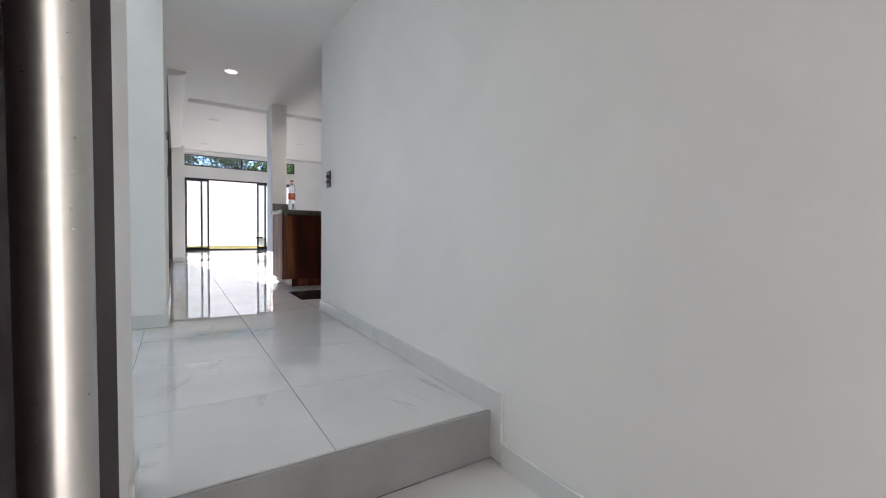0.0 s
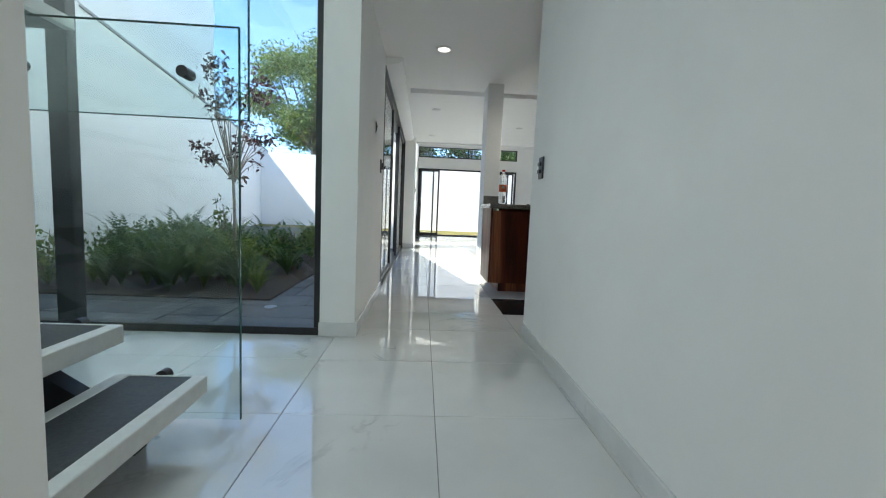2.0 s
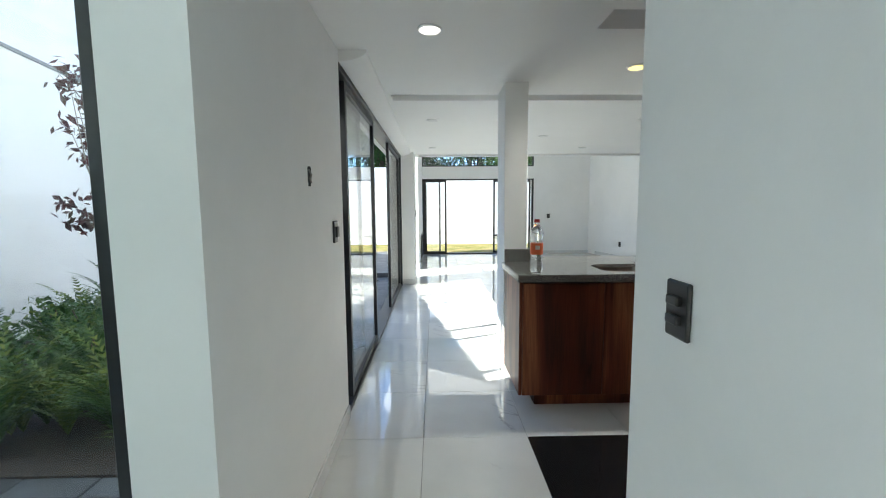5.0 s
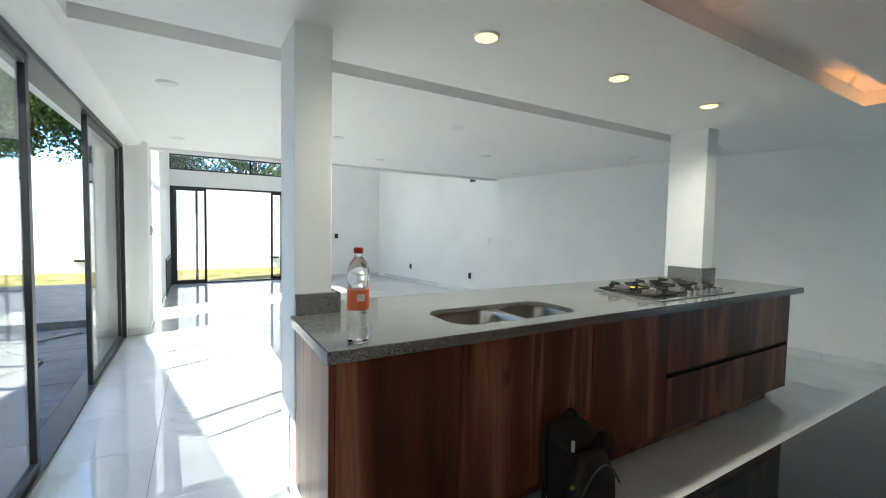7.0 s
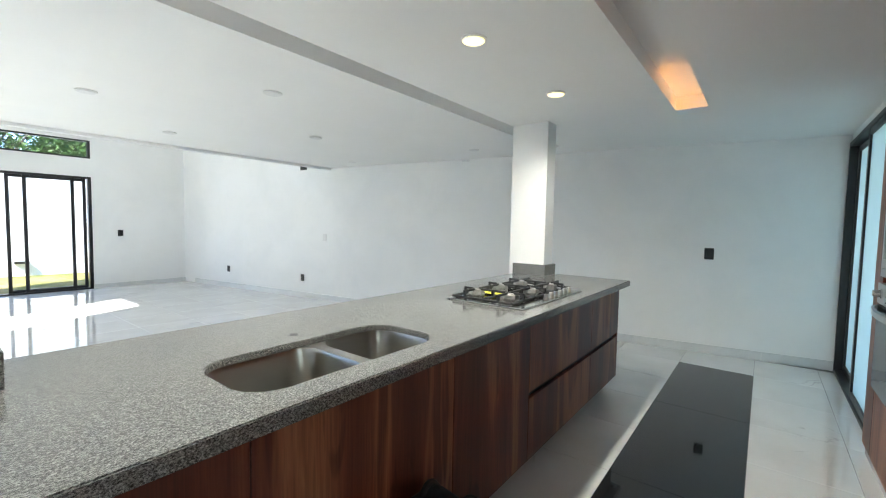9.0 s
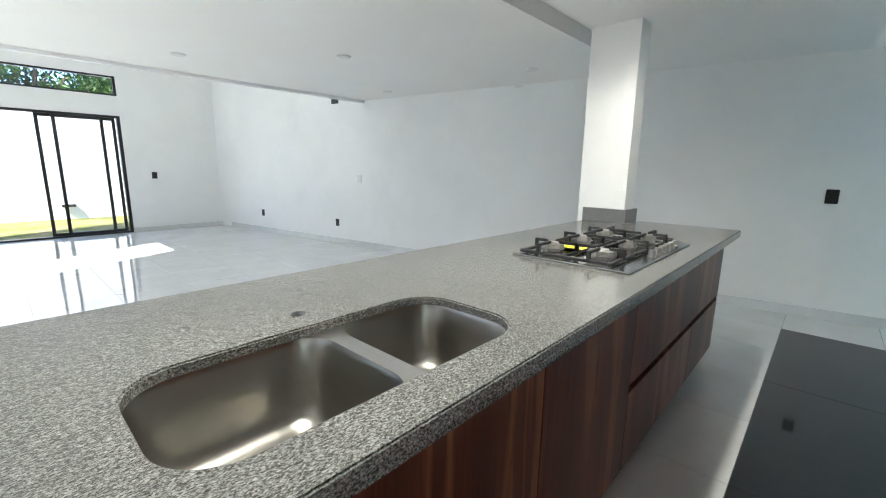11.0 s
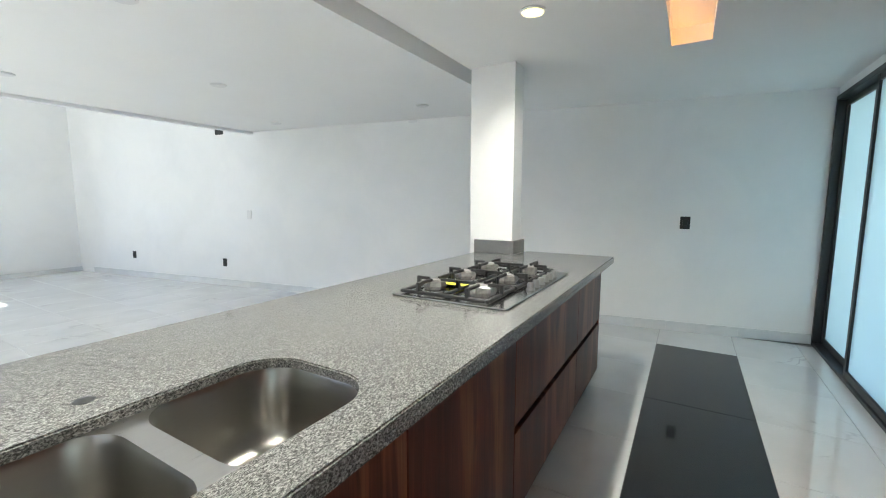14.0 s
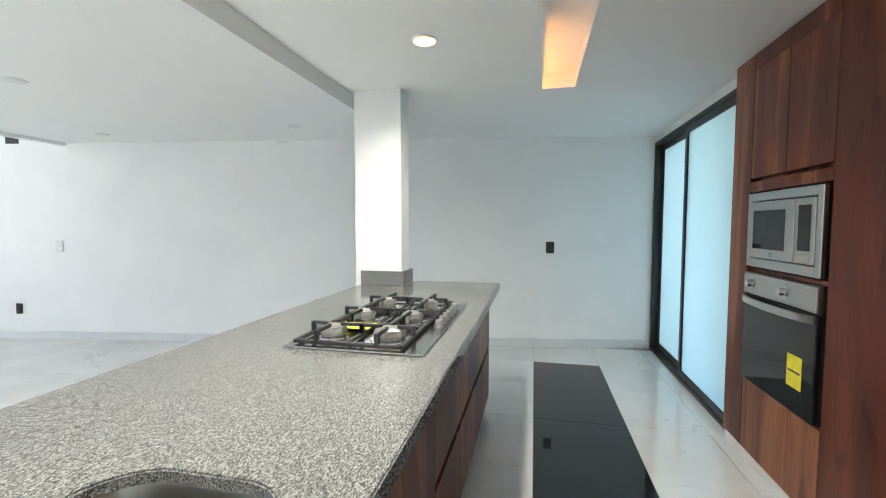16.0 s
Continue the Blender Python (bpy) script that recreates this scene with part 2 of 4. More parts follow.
def cyl(bm, x, y, z0, z1, r, r2=None, n=24, axis="z"):
    res = bmesh.ops.create_cone(bm, cap_ends=True, segments=n, radius1=r, radius2=r if r2 is None else r2, depth=1.0)
    for v in res["verts"]:
        a, b, c = v.co.x, v.co.y, z0 + (v.co.z + 0.5) * (z1 - z0)
        v.co = Vector((x + a, y + b, c)) if axis == "z" else Vector((c, x + a, y + b)) if axis == "x" else Vector((x + a, c, y + b))
    return bm


def lathe(bm, x, y, prof, n=28):
    rings = [[bm.verts.new((x + r * math.cos(2 * math.pi * i / n), y + r * math.sin(2 * math.pi * i / n), z)) for i in range(n)] for r, z in prof]
    for a, b in zip(rings, rings[1:]):
        for i in range(n):
            bm.faces.new((a[i], a[(i + 1) % n], b[(i + 1) % n], b[i]))
    bm.faces.new(rings[0][::-1])
    bm.faces.new(rings[-1])
    return bm


def tube(bm, pts, radii, n=8):
    pts = [Vector(p) for p in pts]
    if not isinstance(radii, (list, tuple)):
        radii = [radii] * len(pts)
    rings = []
    for i, p in enumerate(pts):
        d = (pts[min(i + 1, len(pts) - 1)] - pts[max(i - 1, 0)]).normalized()
        u = d.cross(Vector((0, 0, 1)) if abs(d.z) < 0.9 else Vector((1, 0, 0))).normalized()
        w = d.cross(u)
        rings.append([bm.verts.new(p + radii[i] * (math.cos(2 * math.pi * k / n) * u + math.sin(2 * math.pi * k / n) * w)) for k in range(n)])
    for a, b in zip(rings, rings[1:]):
        for k in range(n):
            bm.faces.new((a[k], a[(k + 1) % n], b[(k + 1) % n], b[k]))
    bm.faces.new(rings[0][::-1])
    bm.faces.new(rings[-1])
    return bm


def slab(bm, poly, z0, z1):
    lo = [bm.verts.new((x, y, z0)) for x, y in poly]
    hi = [bm.verts.new((x, y, z1)) for x, y in poly]
    n = len(poly)
    for i in range(n):
        bm.faces.new((lo[i], lo[(i + 1) % n], hi[(i + 1) % n], hi[i]))
    bm.faces.new(lo[::-1])
    bm.faces.new(hi)
    return bm


def mesh_of(bm, name, material, smooth=False, base=(0, 0, 0)):
    bmesh.ops.recalc_face_normals(bm, faces=bm.faces[:])
    if base != (0, 0, 0):
        bmesh.ops.translate(bm, verts=bm.verts[:], vec=-Vector(base))
    me = bpy.data.meshes.new(name)
    bm.to_mesh(me)
    bm.free()
    me.materials.append(material)
    if smooth:
        me.shade_smooth()
        me.set_sharp_from_angle(angle=radians(35))
    return me


def setting(name, bm, material, label, category="", smooth=False):
    ob = new(name, mesh_of(bm, name, material, smooth))
    BASE[ob] = (0, 0, 0)
    return tagged(ob, label, category or name.split("_")[0], kind="structure")


def thing(name, base, label, category, group="", kind=""):
    ob = new(name)
    ob.empty_display_size = 0.1
    ob.location = base
    BASE[ob] = tuple(base)
    return tagged(ob, label, category, group, kind)


def single(name, bm, material, base, label, category, group="", smooth=False, kind=""):
    ob = new(name, mesh_of(bm, name, material, smooth, tuple(base)))
    ob.location = base
    BASE[ob] = tuple(base)
    return tagged(ob, label, category, group, kind)


def part(name, bm, material, parent, label="", smooth=False, kind=""):
    ob = new(name, mesh_of(bm, name, material, smooth, BASE[parent]))
    ob.parent = parent
    BASE[ob] = BASE[parent]
    return tagged(ob, label, kind=kind)


# ---- the large structure ----
CZ = 2.31
TOP = 5.0


def sx(y):
    """x of the slanted side wall at y."""
    return 7.25 - 0.1624 * (y - 5.0)


def gx(y):
    """x of the slanted garden wall at y."""
    return -3.0 - 0.2 * (y - 6.25)


# grout bed under the tiles, and the lower entrance
floor = setting("floor", slab(bmesh.new(), [(-2.4, 2.67), (1.75, 2.67), (1.75, 4.4), (7.6, 4.4), (5.7, 16.05), (0.35, 16.05), (0.35, 5.0), (-2.4, 5.0)], -0.2, -0.006), GROUT, "polished white marble-look tile floor with thin grey joints", "floor")

setting("wall_right", boxes((1.59, 0.0, -0.6, 1.74, 5.04, CZ)), WALL, "white painted hall wall, slightly smudged", "wall")
setting("wall_left", boxes((0.26, 0.0, -0.6, 0.41, 2.76, TOP)), WALL, "white painted entrance wall", "wall")
setting("wall_entrance", boxes((0.0, -0.15, -0.6, 1.75, 0.0, TOP)), WALL, "white wall closing the entrance porch", "wall")
setting("wall_stair_side", boxes((-2.55, 2.61, -0.2, -2.4, 4.94, TOP)), WALL, "white stairwell side wall", "wall")
setting("wall_stair_back", boxes((-2.4, 2.61, -0.2, 0.26, 2.76, TOP)), WALL, "white stairwell back wall", "wall")
# block between stair window and sliding door
setting("wall_pier", boxes((0.225, 4.915, -0.2, 0.45, 6.5, TOP)), WALL, "white painted wall end between window and sliding door", "wall")
setting("wall_west", boxes((0.2, 6.5, 2.24, 0.45, 11.12, TOP), (0.2, 11.12, -0.2, 0.45, 11.78, TOP), (0.2, 11.78, 4.95, 0.45, 12.92, TOP), (0.2, 12.92, -0.2, 0.68, 16.05, TOP), bev=0.0), WALL, "white painted wall around the garden openings", "wall")
setting("wall_west_pier", boxes((0.45, 11.2, -0.2, 0.67, 11.74, CZ)), WALL, "white painted pier beside the sliding door", "wall")
setting("wall_far", boxes((0.68, 15.87, 2.15, 3.87, 16.07, 2.5), (0.68, 15.87, 2.84, 3.87, 16.07, TOP), (3.87, 15.87, -0.2, 5.75, 16.07, TOP)), WALL, "white painted end wall with garden door and high window", "wall")
bm = bmesh.new()
slab(bm, [(sx(4.4), 4.4), (sx(4.4) + 0.2, 4.4), (sx(16.07) + 0.2, 16.07), (sx(16.07), 16.07)], -0.2, TOP)
setting("wall_east", bm, WALL, "long white painted side wall", "wall")
setting("wall_kitchen_back", boxes((1.74, 4.3, -0.2, 5.33, 4.4, CZ), (5.2, 4.86, 2.235, 7.3, 4.975, CZ), (7.24, 4.86, -0.2, 7.4, 4.975, CZ)), WALL, "white kitchen back wall", "wall")
setting("wall_upper", boxes((0.3, 11.45, 2.62, 6.3, 11.6, TOP)), WALL, "white upper storey wall above the ceiling edge", "wall")

# ceiling with a long slot and a lit recess
S0, S1, SY0, SY1 = 0.66, 6.4, 7.52, 7.71
R0, R1, RY0, RY1 = 1.9, 5.4, 5.98, 6.2
bm = bmesh.new()
for r in ((0.36, 2.4, 7.5, RY0), (0.36, RY0, R0, RY1), (R1, RY0, 7.5, RY1), (0.36, RY1, 7.5, SY0), (0.36, SY0, S0, SY1), (S1, SY0, 7.3, SY1), (0.36, SY1, 7.3, 11.6), (0.36, 0.0, 1.7, 2.4)):
    box(bm, r[0], r[1], CZ, r[2], r[3], CZ + 0.3)
box(bm, S0, SY0, CZ + 0.12, S1, SY1, CZ + 0.3)
box(bm, R0, RY0, CZ + 0.1, R1, RY1, CZ + 0.3)
setting("ceiling", bm, CEIL, "flat white ceiling with a slot and a recessed light channel", "ceiling")
setting("ceiling_edge", boxes((0.45, 11.56, CZ - 0.035, 6.4, 11.64, CZ + 0.3)), CEIL, "thin white lip along the ceiling edge", "ceiling")
bm = bmesh.new()
cove = [(0.452, CZ - 0.066)] + [(0.452 + 0.17 * math.sin(radians(a)), CZ - 0.004 - 0.062 * math.cos(radians(a))) for a in range(15, 91, 15)] + [(0.622, CZ + 0.004), (0.452, CZ + 0.004)]
ra, rb = ([bm.verts.new((x, y, z)) for x, z in cove] for y in (6.5, 11.2))
for k in range(len(cove)):
    bm.faces.new((ra[k], ra[(k + 1) % len(cove)], rb[(k + 1) % len(cove)], rb[k]))
bm.faces.new(ra[::-1])
bm.faces.new(rb)
setting("ceiling_cove", bm, CEIL, "soft white plaster cove above the sliding door", "cove")
setting("ceiling_living", boxes((0.2, 11.4, TOP, 6.6, 16.07, TOP + 0.15)), CEIL, "high white ceiling of the double-height room", "ceiling")
setting("ceiling_stair", boxes((-2.55, -0.15, TOP, 1.75, 5.0, TOP + 0.15)), CEIL, "high white stairwell ceiling", "ceiling")
setting("wall_upper_hall", boxes((0.41, 0.0, CZ + 0.3, 0.5, 5.0, TOP)), WALL, "white upper wall beside the stairwell", "wall")

# entrance steps
st = setting("steps", boxes((0.41, 2.22, -0.6, 1.59, 2.655, -0.2), (0.41, 0.0, -0.6, 1.59, 2.205, -0.4)), TILE, "polished white tiled entrance steps", "steps")
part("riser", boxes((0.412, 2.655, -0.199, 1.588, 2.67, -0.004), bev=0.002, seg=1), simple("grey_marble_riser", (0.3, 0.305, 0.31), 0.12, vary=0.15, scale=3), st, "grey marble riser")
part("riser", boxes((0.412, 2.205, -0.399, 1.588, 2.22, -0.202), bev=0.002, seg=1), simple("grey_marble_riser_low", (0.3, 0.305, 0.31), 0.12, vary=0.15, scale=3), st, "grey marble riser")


# skirting boards
def skirting(name, rows):
    return setting(name, boxes(*rows, bev=0.003, seg=1), WHITEBASE, "pale grey porcelain skirting along the wall", "skirting")


skirting("baseboard_hall_right", [(1.578, 2.59, -0.19, 1.592, 3.28, 0.09), (1.578, 3.282, 0, 1.592, 3.89, 0.09), (1.578, 3.892, 0, 1.592, 4.5, 0.09), (1.578, 4.502, 0, 1.592, 5.042, 0.09), (1.578, 2.14, -0.39, 1.592, 2.588, -0.11), (1.578, 0.0, -0.4, 1.592, 2.138, -0.31)])
skirting("baseboard_hall_left", [(0.408, 2.6, -0.19, 0.422, 2.772, 0.09), (0.26, 2.758, 0, 0.42, 2.772, 0.09)])
skirting("baseboard_pier", [(0.22, 4.901, 0, 0.462, 4.915, 0.09), (0.449, 4.915, 0, 0.463, 6.49, 0.09)])
skirting("baseboard_west", [(0.449, 11.14, 0, 0.463, 11.2, 0.09), (0.44, 11.186, 0, 0.68, 11.2, 0.09), (0.669, 11.2, 0, 0.683, 11.75, 0.09), (0.679, 12.92, 0, 0.693, 14.0, 0.09)])
skirting("baseboard_far", [(3.88, 15.856, 0, 5.5, 15.871, 0.08)])
bm = bmesh.new()
ys = [4.94 + 0.62 * i for i in range(18)]
for a, b in zip(ys, ys[1:]):
    slab(bm, [(sx(a) - 0.014, a), (sx(a) + 0.01, a), (sx(b - 0.003) + 0.01, b - 0.003), (sx(b - 0.003) - 0.014, b - 0.003)], 0, 0.09)
setting("baseboard_east", bm, WHITEBASE, "pale grey porcelain skirting along the wall", "skirting")

# columns
setting("column_1", boxes((1.57, 7.15, -0.1, 1.75, 7.5, CZ), bev=0.004), WALL, "white square column rising through the worktop", "column")
setting("column_2", boxes((5.17, 7.16, -0.1, 5.35, 7.51, CZ), bev=0.004), WALL, "white square column rising through the worktop", "column")


# ---- openings ----
def pane(name, r, parent, material=GLASS, label=""):
    return part(name, boxes(r), material, parent, label)


# stair window
w = thing("window_1", (-1.0, 4.96, 0), "tall black aluminium fixed window beside the stairs", "window", kind="structure")
part("window_frame", boxes((-2.4, 4.92, 0.0, 0.225, 5.0, 0.05), (0.185, 4.92, 0.05, 0.225, 5.0, TOP), (-1.4, 4.92, 0.05, -1.28, 5.0, TOP), (-2.4, 4.92, 0.05, -2.36, 5.0, TOP), bev=0.004, seg=1), BLACK, w)
pane("pane", (-1.28, 4.957, 0.05, 0.185, 4.963, TOP), w)
pane("pane", (-2.36, 4.957, 0.05, -1.4, 4.963, TOP), w)

# sliding garden door in the west wall
d = thing("door_1", (0.36, 8.8, 0), "black aluminium sliding glass door, partly open", "door", kind="structure")
part("door_frame", boxes((0.3, 6.5, 2.2, 0.455, 11.12, 2.24), (0.3, 6.5, 0.0, 0.4, 6.515, 2.2), (0.3, 11.06, 0.0, 0.455, 11.12, 2.2), (0.3, 6.55, 0.0, 0.45, 11.06, 0.022), bev=0.003, seg=1), BLACK, d)


def leaf(x, y0, y1, s=0.05):
    lf = part("leaf", boxes((x - 0.018, y0, 0.024, x + 0.018, y0 + s, 2.2), (x - 0.018, y1 - s, 0.024, x + 0.018, y1, 2.2), (x - 0.018, y0 + s, 0.024, x + 0.018, y1 - s, 0.075), (x - 0.018, y0 + s, 2.15, x + 0.018, y1 - s, 2.2), bev=0.003, seg=1), BLACK, d)
    pane("pane", (x - 0.003, y0 + s, 0.075, x + 0.003, y1 - s, 2.15), lf)
    return lf


leaf(0.415, 6.74, 8.07, 0.055)
leaf(0.35, 6.516, 7.69, 0.035)
leaf(0.415, 9.4, 10.95)
leaf(0.35, 9.99, 11.05)

# tall window of the double-height room
w = thing("window_2", (0.4, 12.35, 0), "tall black aluminium window over two storeys", "window", kind="structure")
part("window_frame", boxes((0.3, 11.78, 0.0, 0.36, 11.83, 4.95), (0.3, 12.87, 0.0, 0.36, 12.92, 4.95), (0.3, 11.83, 0.0, 0.36, 12.87, 0.04), (0.3, 11.83, 4.91, 0.36, 12.87, 4.95), (0.3, 11.83, 2.3, 0.36, 12.87, 2.34), bev=0.003, seg=1), BLACK, w)
pane("pane", (0.327, 11.83, 0.04, 0.333, 12.87, 2.3), w)
pane("pane", (0.327, 11.83, 2.34, 0.333, 12.87, 4.91), w)

# far garden door and high window
d2 = thing("door_2", (2.2, 15.95, 0), "wide black aluminium sliding glass garden door", "door", kind="structure")
part("door_frame", boxes((0.68, 15.86, 2.11, 3.87, 15.98, 2.15), (0.68, 15.86, 0.0, 0.72, 15.98, 2.11), (3.82, 15.86, 0.0, 3.87, 15.98, 2.11), (0.72, 15.86, 0.0, 3.82, 15.98, 0.03), bev=0.003, seg=1), BLACK, d2)
for y, a, b in ((15.89, 0.72, 1.37), (15.89, 2.93, 3.62), (15.94, 0.75, 1.2), (15.94, 2.72, 3.8)):
    lf = part("leaf", boxes((a, y - 0.018, 0.03, a + 0.05, y + 0.018, 2.11), (b - 0.05, y - 0.018, 0.03, b, y + 0.018, 2.11), (a + 0.05, y - 0.018, 0.03, b - 0.05, y + 0.018, 0.08), (a + 0.05, y - 0.018, 2.06, b - 0.05, y + 0.018, 2.11), bev=0.003, seg=1), BLACK, d2)
    pane("pane", (a + 0.05, y - 0.003, 0.08, b - 0.05, y + 0.003, 2.06), lf)
w = thing("window_3", (2.2, 15.95, 2.5), "low wide black aluminium window high above the garden door", "window", kind="structure")
part("window_frame", boxes((0.68, 15.88, 2.5, 3.87, 15.96, 2.53), (0.68, 15.88, 2.81, 3.87, 15.96, 2.84), (0.68, 15.88, 2.53, 0.71, 15.96, 2.81), (3.83, 15.88, 2.53, 3.87, 15.96, 2.81), (2.25, 15.88, 2.53, 2.29, 15.96, 2.81), bev=0.003, seg=1), BLACK, w)
pane("pane", (0.71, 15.917, 2.53, 2.25, 15.923, 2.81), w)
pane("pane", (2.29, 15.917, 2.53, 3.83, 15.923, 2.81), w)

# frosted service door
d3 = thing("door_3", (6.4, 4.9, 0), "black aluminium sliding door with frosted glass", "door", kind="structure")
part("door_frame", boxes((5.285, 4.88, 2.195, 7.24, 4.99, 2.235), (7.2, 4.88, 0.0, 7.24, 4.99, 2.195), (5.285, 4.88, 0.0, 5.31, 4.99, 2.195), (5.31, 4.88, 0.0, 7.2, 4.99, 0.03), bev=0.003, seg=1), BLACK, d3)
for y, a, b in ((4.91, 6.27, 7.2), (4.965, 5.31, 6.33)):
    lf = part("leaf", boxes((a, y - 0.018, 0.04, a + 0.05, y + 0.018, 2.19), (b - 0.05, y - 0.018, 0.04, b, y + 0.018, 2.19), (a + 0.05, y - 0.018, 0.04, b - 0.05, y + 0.018, 0.09), (a + 0.05, y - 0.018, 2.14, b - 0.05, y + 0.018, 2.19), bev=0.003, seg=1), BLACK, d3)
    pane("pane", (a + 0.05, y - 0.003, 0.09, b - 0.05, y + 0.003, 2.14), lf, FROST, "frosted glass")

# ---- outdoors ----
bm = bmesh.new()
slab(bm, [(-400, -400), (400, -400), (400, 400), (-400, 400)], -0.9, -0.7)
setting("ground", bm, SOIL, "dark earth reaching to the horizon", "ground")
bm = bmesh.new()
slab(bm, [(-8, 5.0), (0.3, 5.0), (0.3, 16.0), (-8, 16.0)], -0.3, -0.05)
setting("patio", bm, SLATE, "grey bed under the slate paving", "patio")
bm = bmesh.new()
slab(bm, [(-5.6, 12.05), (0.15, 12.05), (0.15, 16.05), (-6.0, 16.05)], -0.3, 0.07)
setting("terrace", bm, SLATE, "low raised slate terrace step", "terrace")
bm = bmesh.new()
slab(bm, [(-9, 16.07), (9, 16.07), (9, 19.4), (-9, 19.4)], -0.3, -0.02)
setting("lawn", bm, LAWN, "patchy green and yellow lawn", "lawn")
bm = bmesh.new()
slab(bm, [(-3.4, 5.95), (-0.46, 5.95), (-0.46, 9.6), (-3.9, 9.6)], -0.25, -0.006)
setting("planting_bed", bm, SOIL, "planting bed of dark soil", "bed")
bm = bmesh.new()
slab(bm, [(gx(0) - 0.2, 0), (gx(0), 0), (gx(21), 21), (gx(21) - 0.2, 21)], -0.4, 3.05)
setting("garden_wall_west", bm, OUTW, "tall white painted garden wall", "wall")
bm = bmesh.new()
slab(bm, [(gx(7.13) - 0.1, 7.13), (gx(7.13) + 0.06, 7.13), (gx(7.5) + 0.06, 7.5), (gx(7.5) - 0.1, 7.5)], -0.4, 3.049)
setting("garden_wall_pilaster", bm, OUTW, "shallow white pilaster on the garden wall", "pilaster")
bm = bmesh.new()
slab(bm, [(-9, 19.3), (9, 19.3), (9, 19.5), (-9, 19.5)], -0.4, 2.8)
setting("garden_wall_north", bm, OUTW, "white painted garden wall behind the lawn", "wall")
bm = bmesh.new()
slab(bm, [(gx(0) - 0.21, 0), (gx(0) + 0.03, 0), (gx(21) + 0.03, 21), (gx(21) - 0.21, 21)], 3.05, 3.085)
setting("wall_coping", bm, simple("grey_coping", (0.25, 0.25, 0.25), 0.8), "thin grey coping along the garden wall", "coping")
bm = bmesh.new()
slab(bm, [(gx(-6) - 6, -6), (gx(-6) - 0.12, -6), (gx(13.5) - 0.12, 13.5), (gx(13.5) - 6, 13.5)], -0.4, 5.84)
nb = single("neighbour_house", bm, OUTW, (gx(5) - 3, 4, -0.4), "plain white neighbouring house behind the garden wall", "house")
bm = bmesh.new()
slab(bm, [(gx(13.5) - 6, 13.5), (gx(13.5) - 0.1, 13.5), (gx(14.6) - 0.3, 14.3), (gx(14.6) - 6, 14.3)], 5.15, 5.62)
part("eave", bm, OUTW, nb)
setting("garden_wall_service", boxes((5.4, 2.2, -0.4, 8.0, 2.4, 2.6), (7.9, 2.4, -0.4, 8.1, 5.2, 2.6), (5.4, 2.4, -0.3, 7.9, 4.8, -0.02)), OUTW, "white walls of the service yard", "wall")


# ---- lamps that stand for daylight, in openings out of view but for one added fill ----
def area(name, eye, target, w, h, watts, color=(1, 1, 1)):
    l = bpy.data.lights.new(name, "AREA")
    l.shape, l.size, l.size_y, l.energy, l.color = "RECTANGLE", w, h, watts, color
    ob = new(name, l)
    ob.matrix_world = look(eye, target)
    return ob


DAY, WARM = (0.9, 0.98, 1.0), (1.0, 0.985, 0.95)
area("daylight_entrance", (1.0, 0.05, 0.75), (1.0, 3.0, 0.9), 1.0, 1.9, 2, WARM)
area("daylight_stair_window", (-1.1, 4.9, 3.8), (-0.6, 2.5, 1.0), 2.4, 2.0, 15, DAY)
area("daylight_tall_window", (0.5, 12.35, 3.4), (3.5, 12.2, 1.6), 1.0, 2.0, 2, WARM)
# added fill high on the solid end wall, no window behind it
area("added_fill_far_wall", (2.3, 15.82, 3.9), (3.0, 11.0, 1.2), 3.0, 1.6, 3.5, WARM)
area("daylight_service_yard", (6.4, 4.1, 1.2), (6.4, 6.0, 1.2), 1.7, 2.2, 0.8, DAY)


# ---- kitchen island ----
def panel(name, r, parent, bev=0.0015, material=None, label=""):
    return part(name, boxes(r, bev=bev, seg=1), material or WOOD, parent, label)


isl = thing("kitchen_island", (3.4, 7.0, 0), "long walnut-fronted kitchen island with doors and drawers", "island")
part("carcass", boxes((1.6, 6.59, 0.11, 2.12, 7.12, 0.86), (2.12, 6.59, 0.11, 2.97, 7.12, 0.6), (2.97, 6.59, 0.11, 5.36, 7.12, 0.86)), simple("dark_carcass", (0.03, 0.014, 0.01), 0.6), isl)
panel("end_panel", (1.575, 6.56, 0.1, 1.597, 7.13, 0.884), isl)
panel("end_panel", (5.37, 6.56, 0.09, 5.392, 7.13, 0.884), isl)
panel("back_panel", (1.76, 7.125, 0.02, 5.16, 7.15, 0.884), isl)
panel("plinth", (1.7, 6.63, 0.0, 5.22, 7.1, 0.105), isl)
for a, b in ((1.6, 2.138), (2.142, 2.978), (2.982, 3.668)):
    panel("door", (a, 6.555, 0.1, b, 6.575, 0.862), isl)
for a, b in ((3.672, 4.678), (4.682, 5.368)):
    panel("drawer_front", (a, 6.555, 0.1, b, 6.575, 0.448), isl)
    panel("drawer_front", (a, 6.555, 0.48, b, 6.575, 0.862), isl)


def rounded(x0, y0, x1, y1, r, n=6):
    pts = []
    for cx, cy, a0 in ((x1 - r, y1 - r, 0), (x0 + r, y1 - r, 90), (x0 + r, y0 + r, 180), (x1 - r, y0 + r, 270)):
        for i in range(n + 1):
            a = radians(a0 + 90 * i / n)
            pts.append((cx + r * math.cos(a), cy + r * math.sin(a)))
    return pts


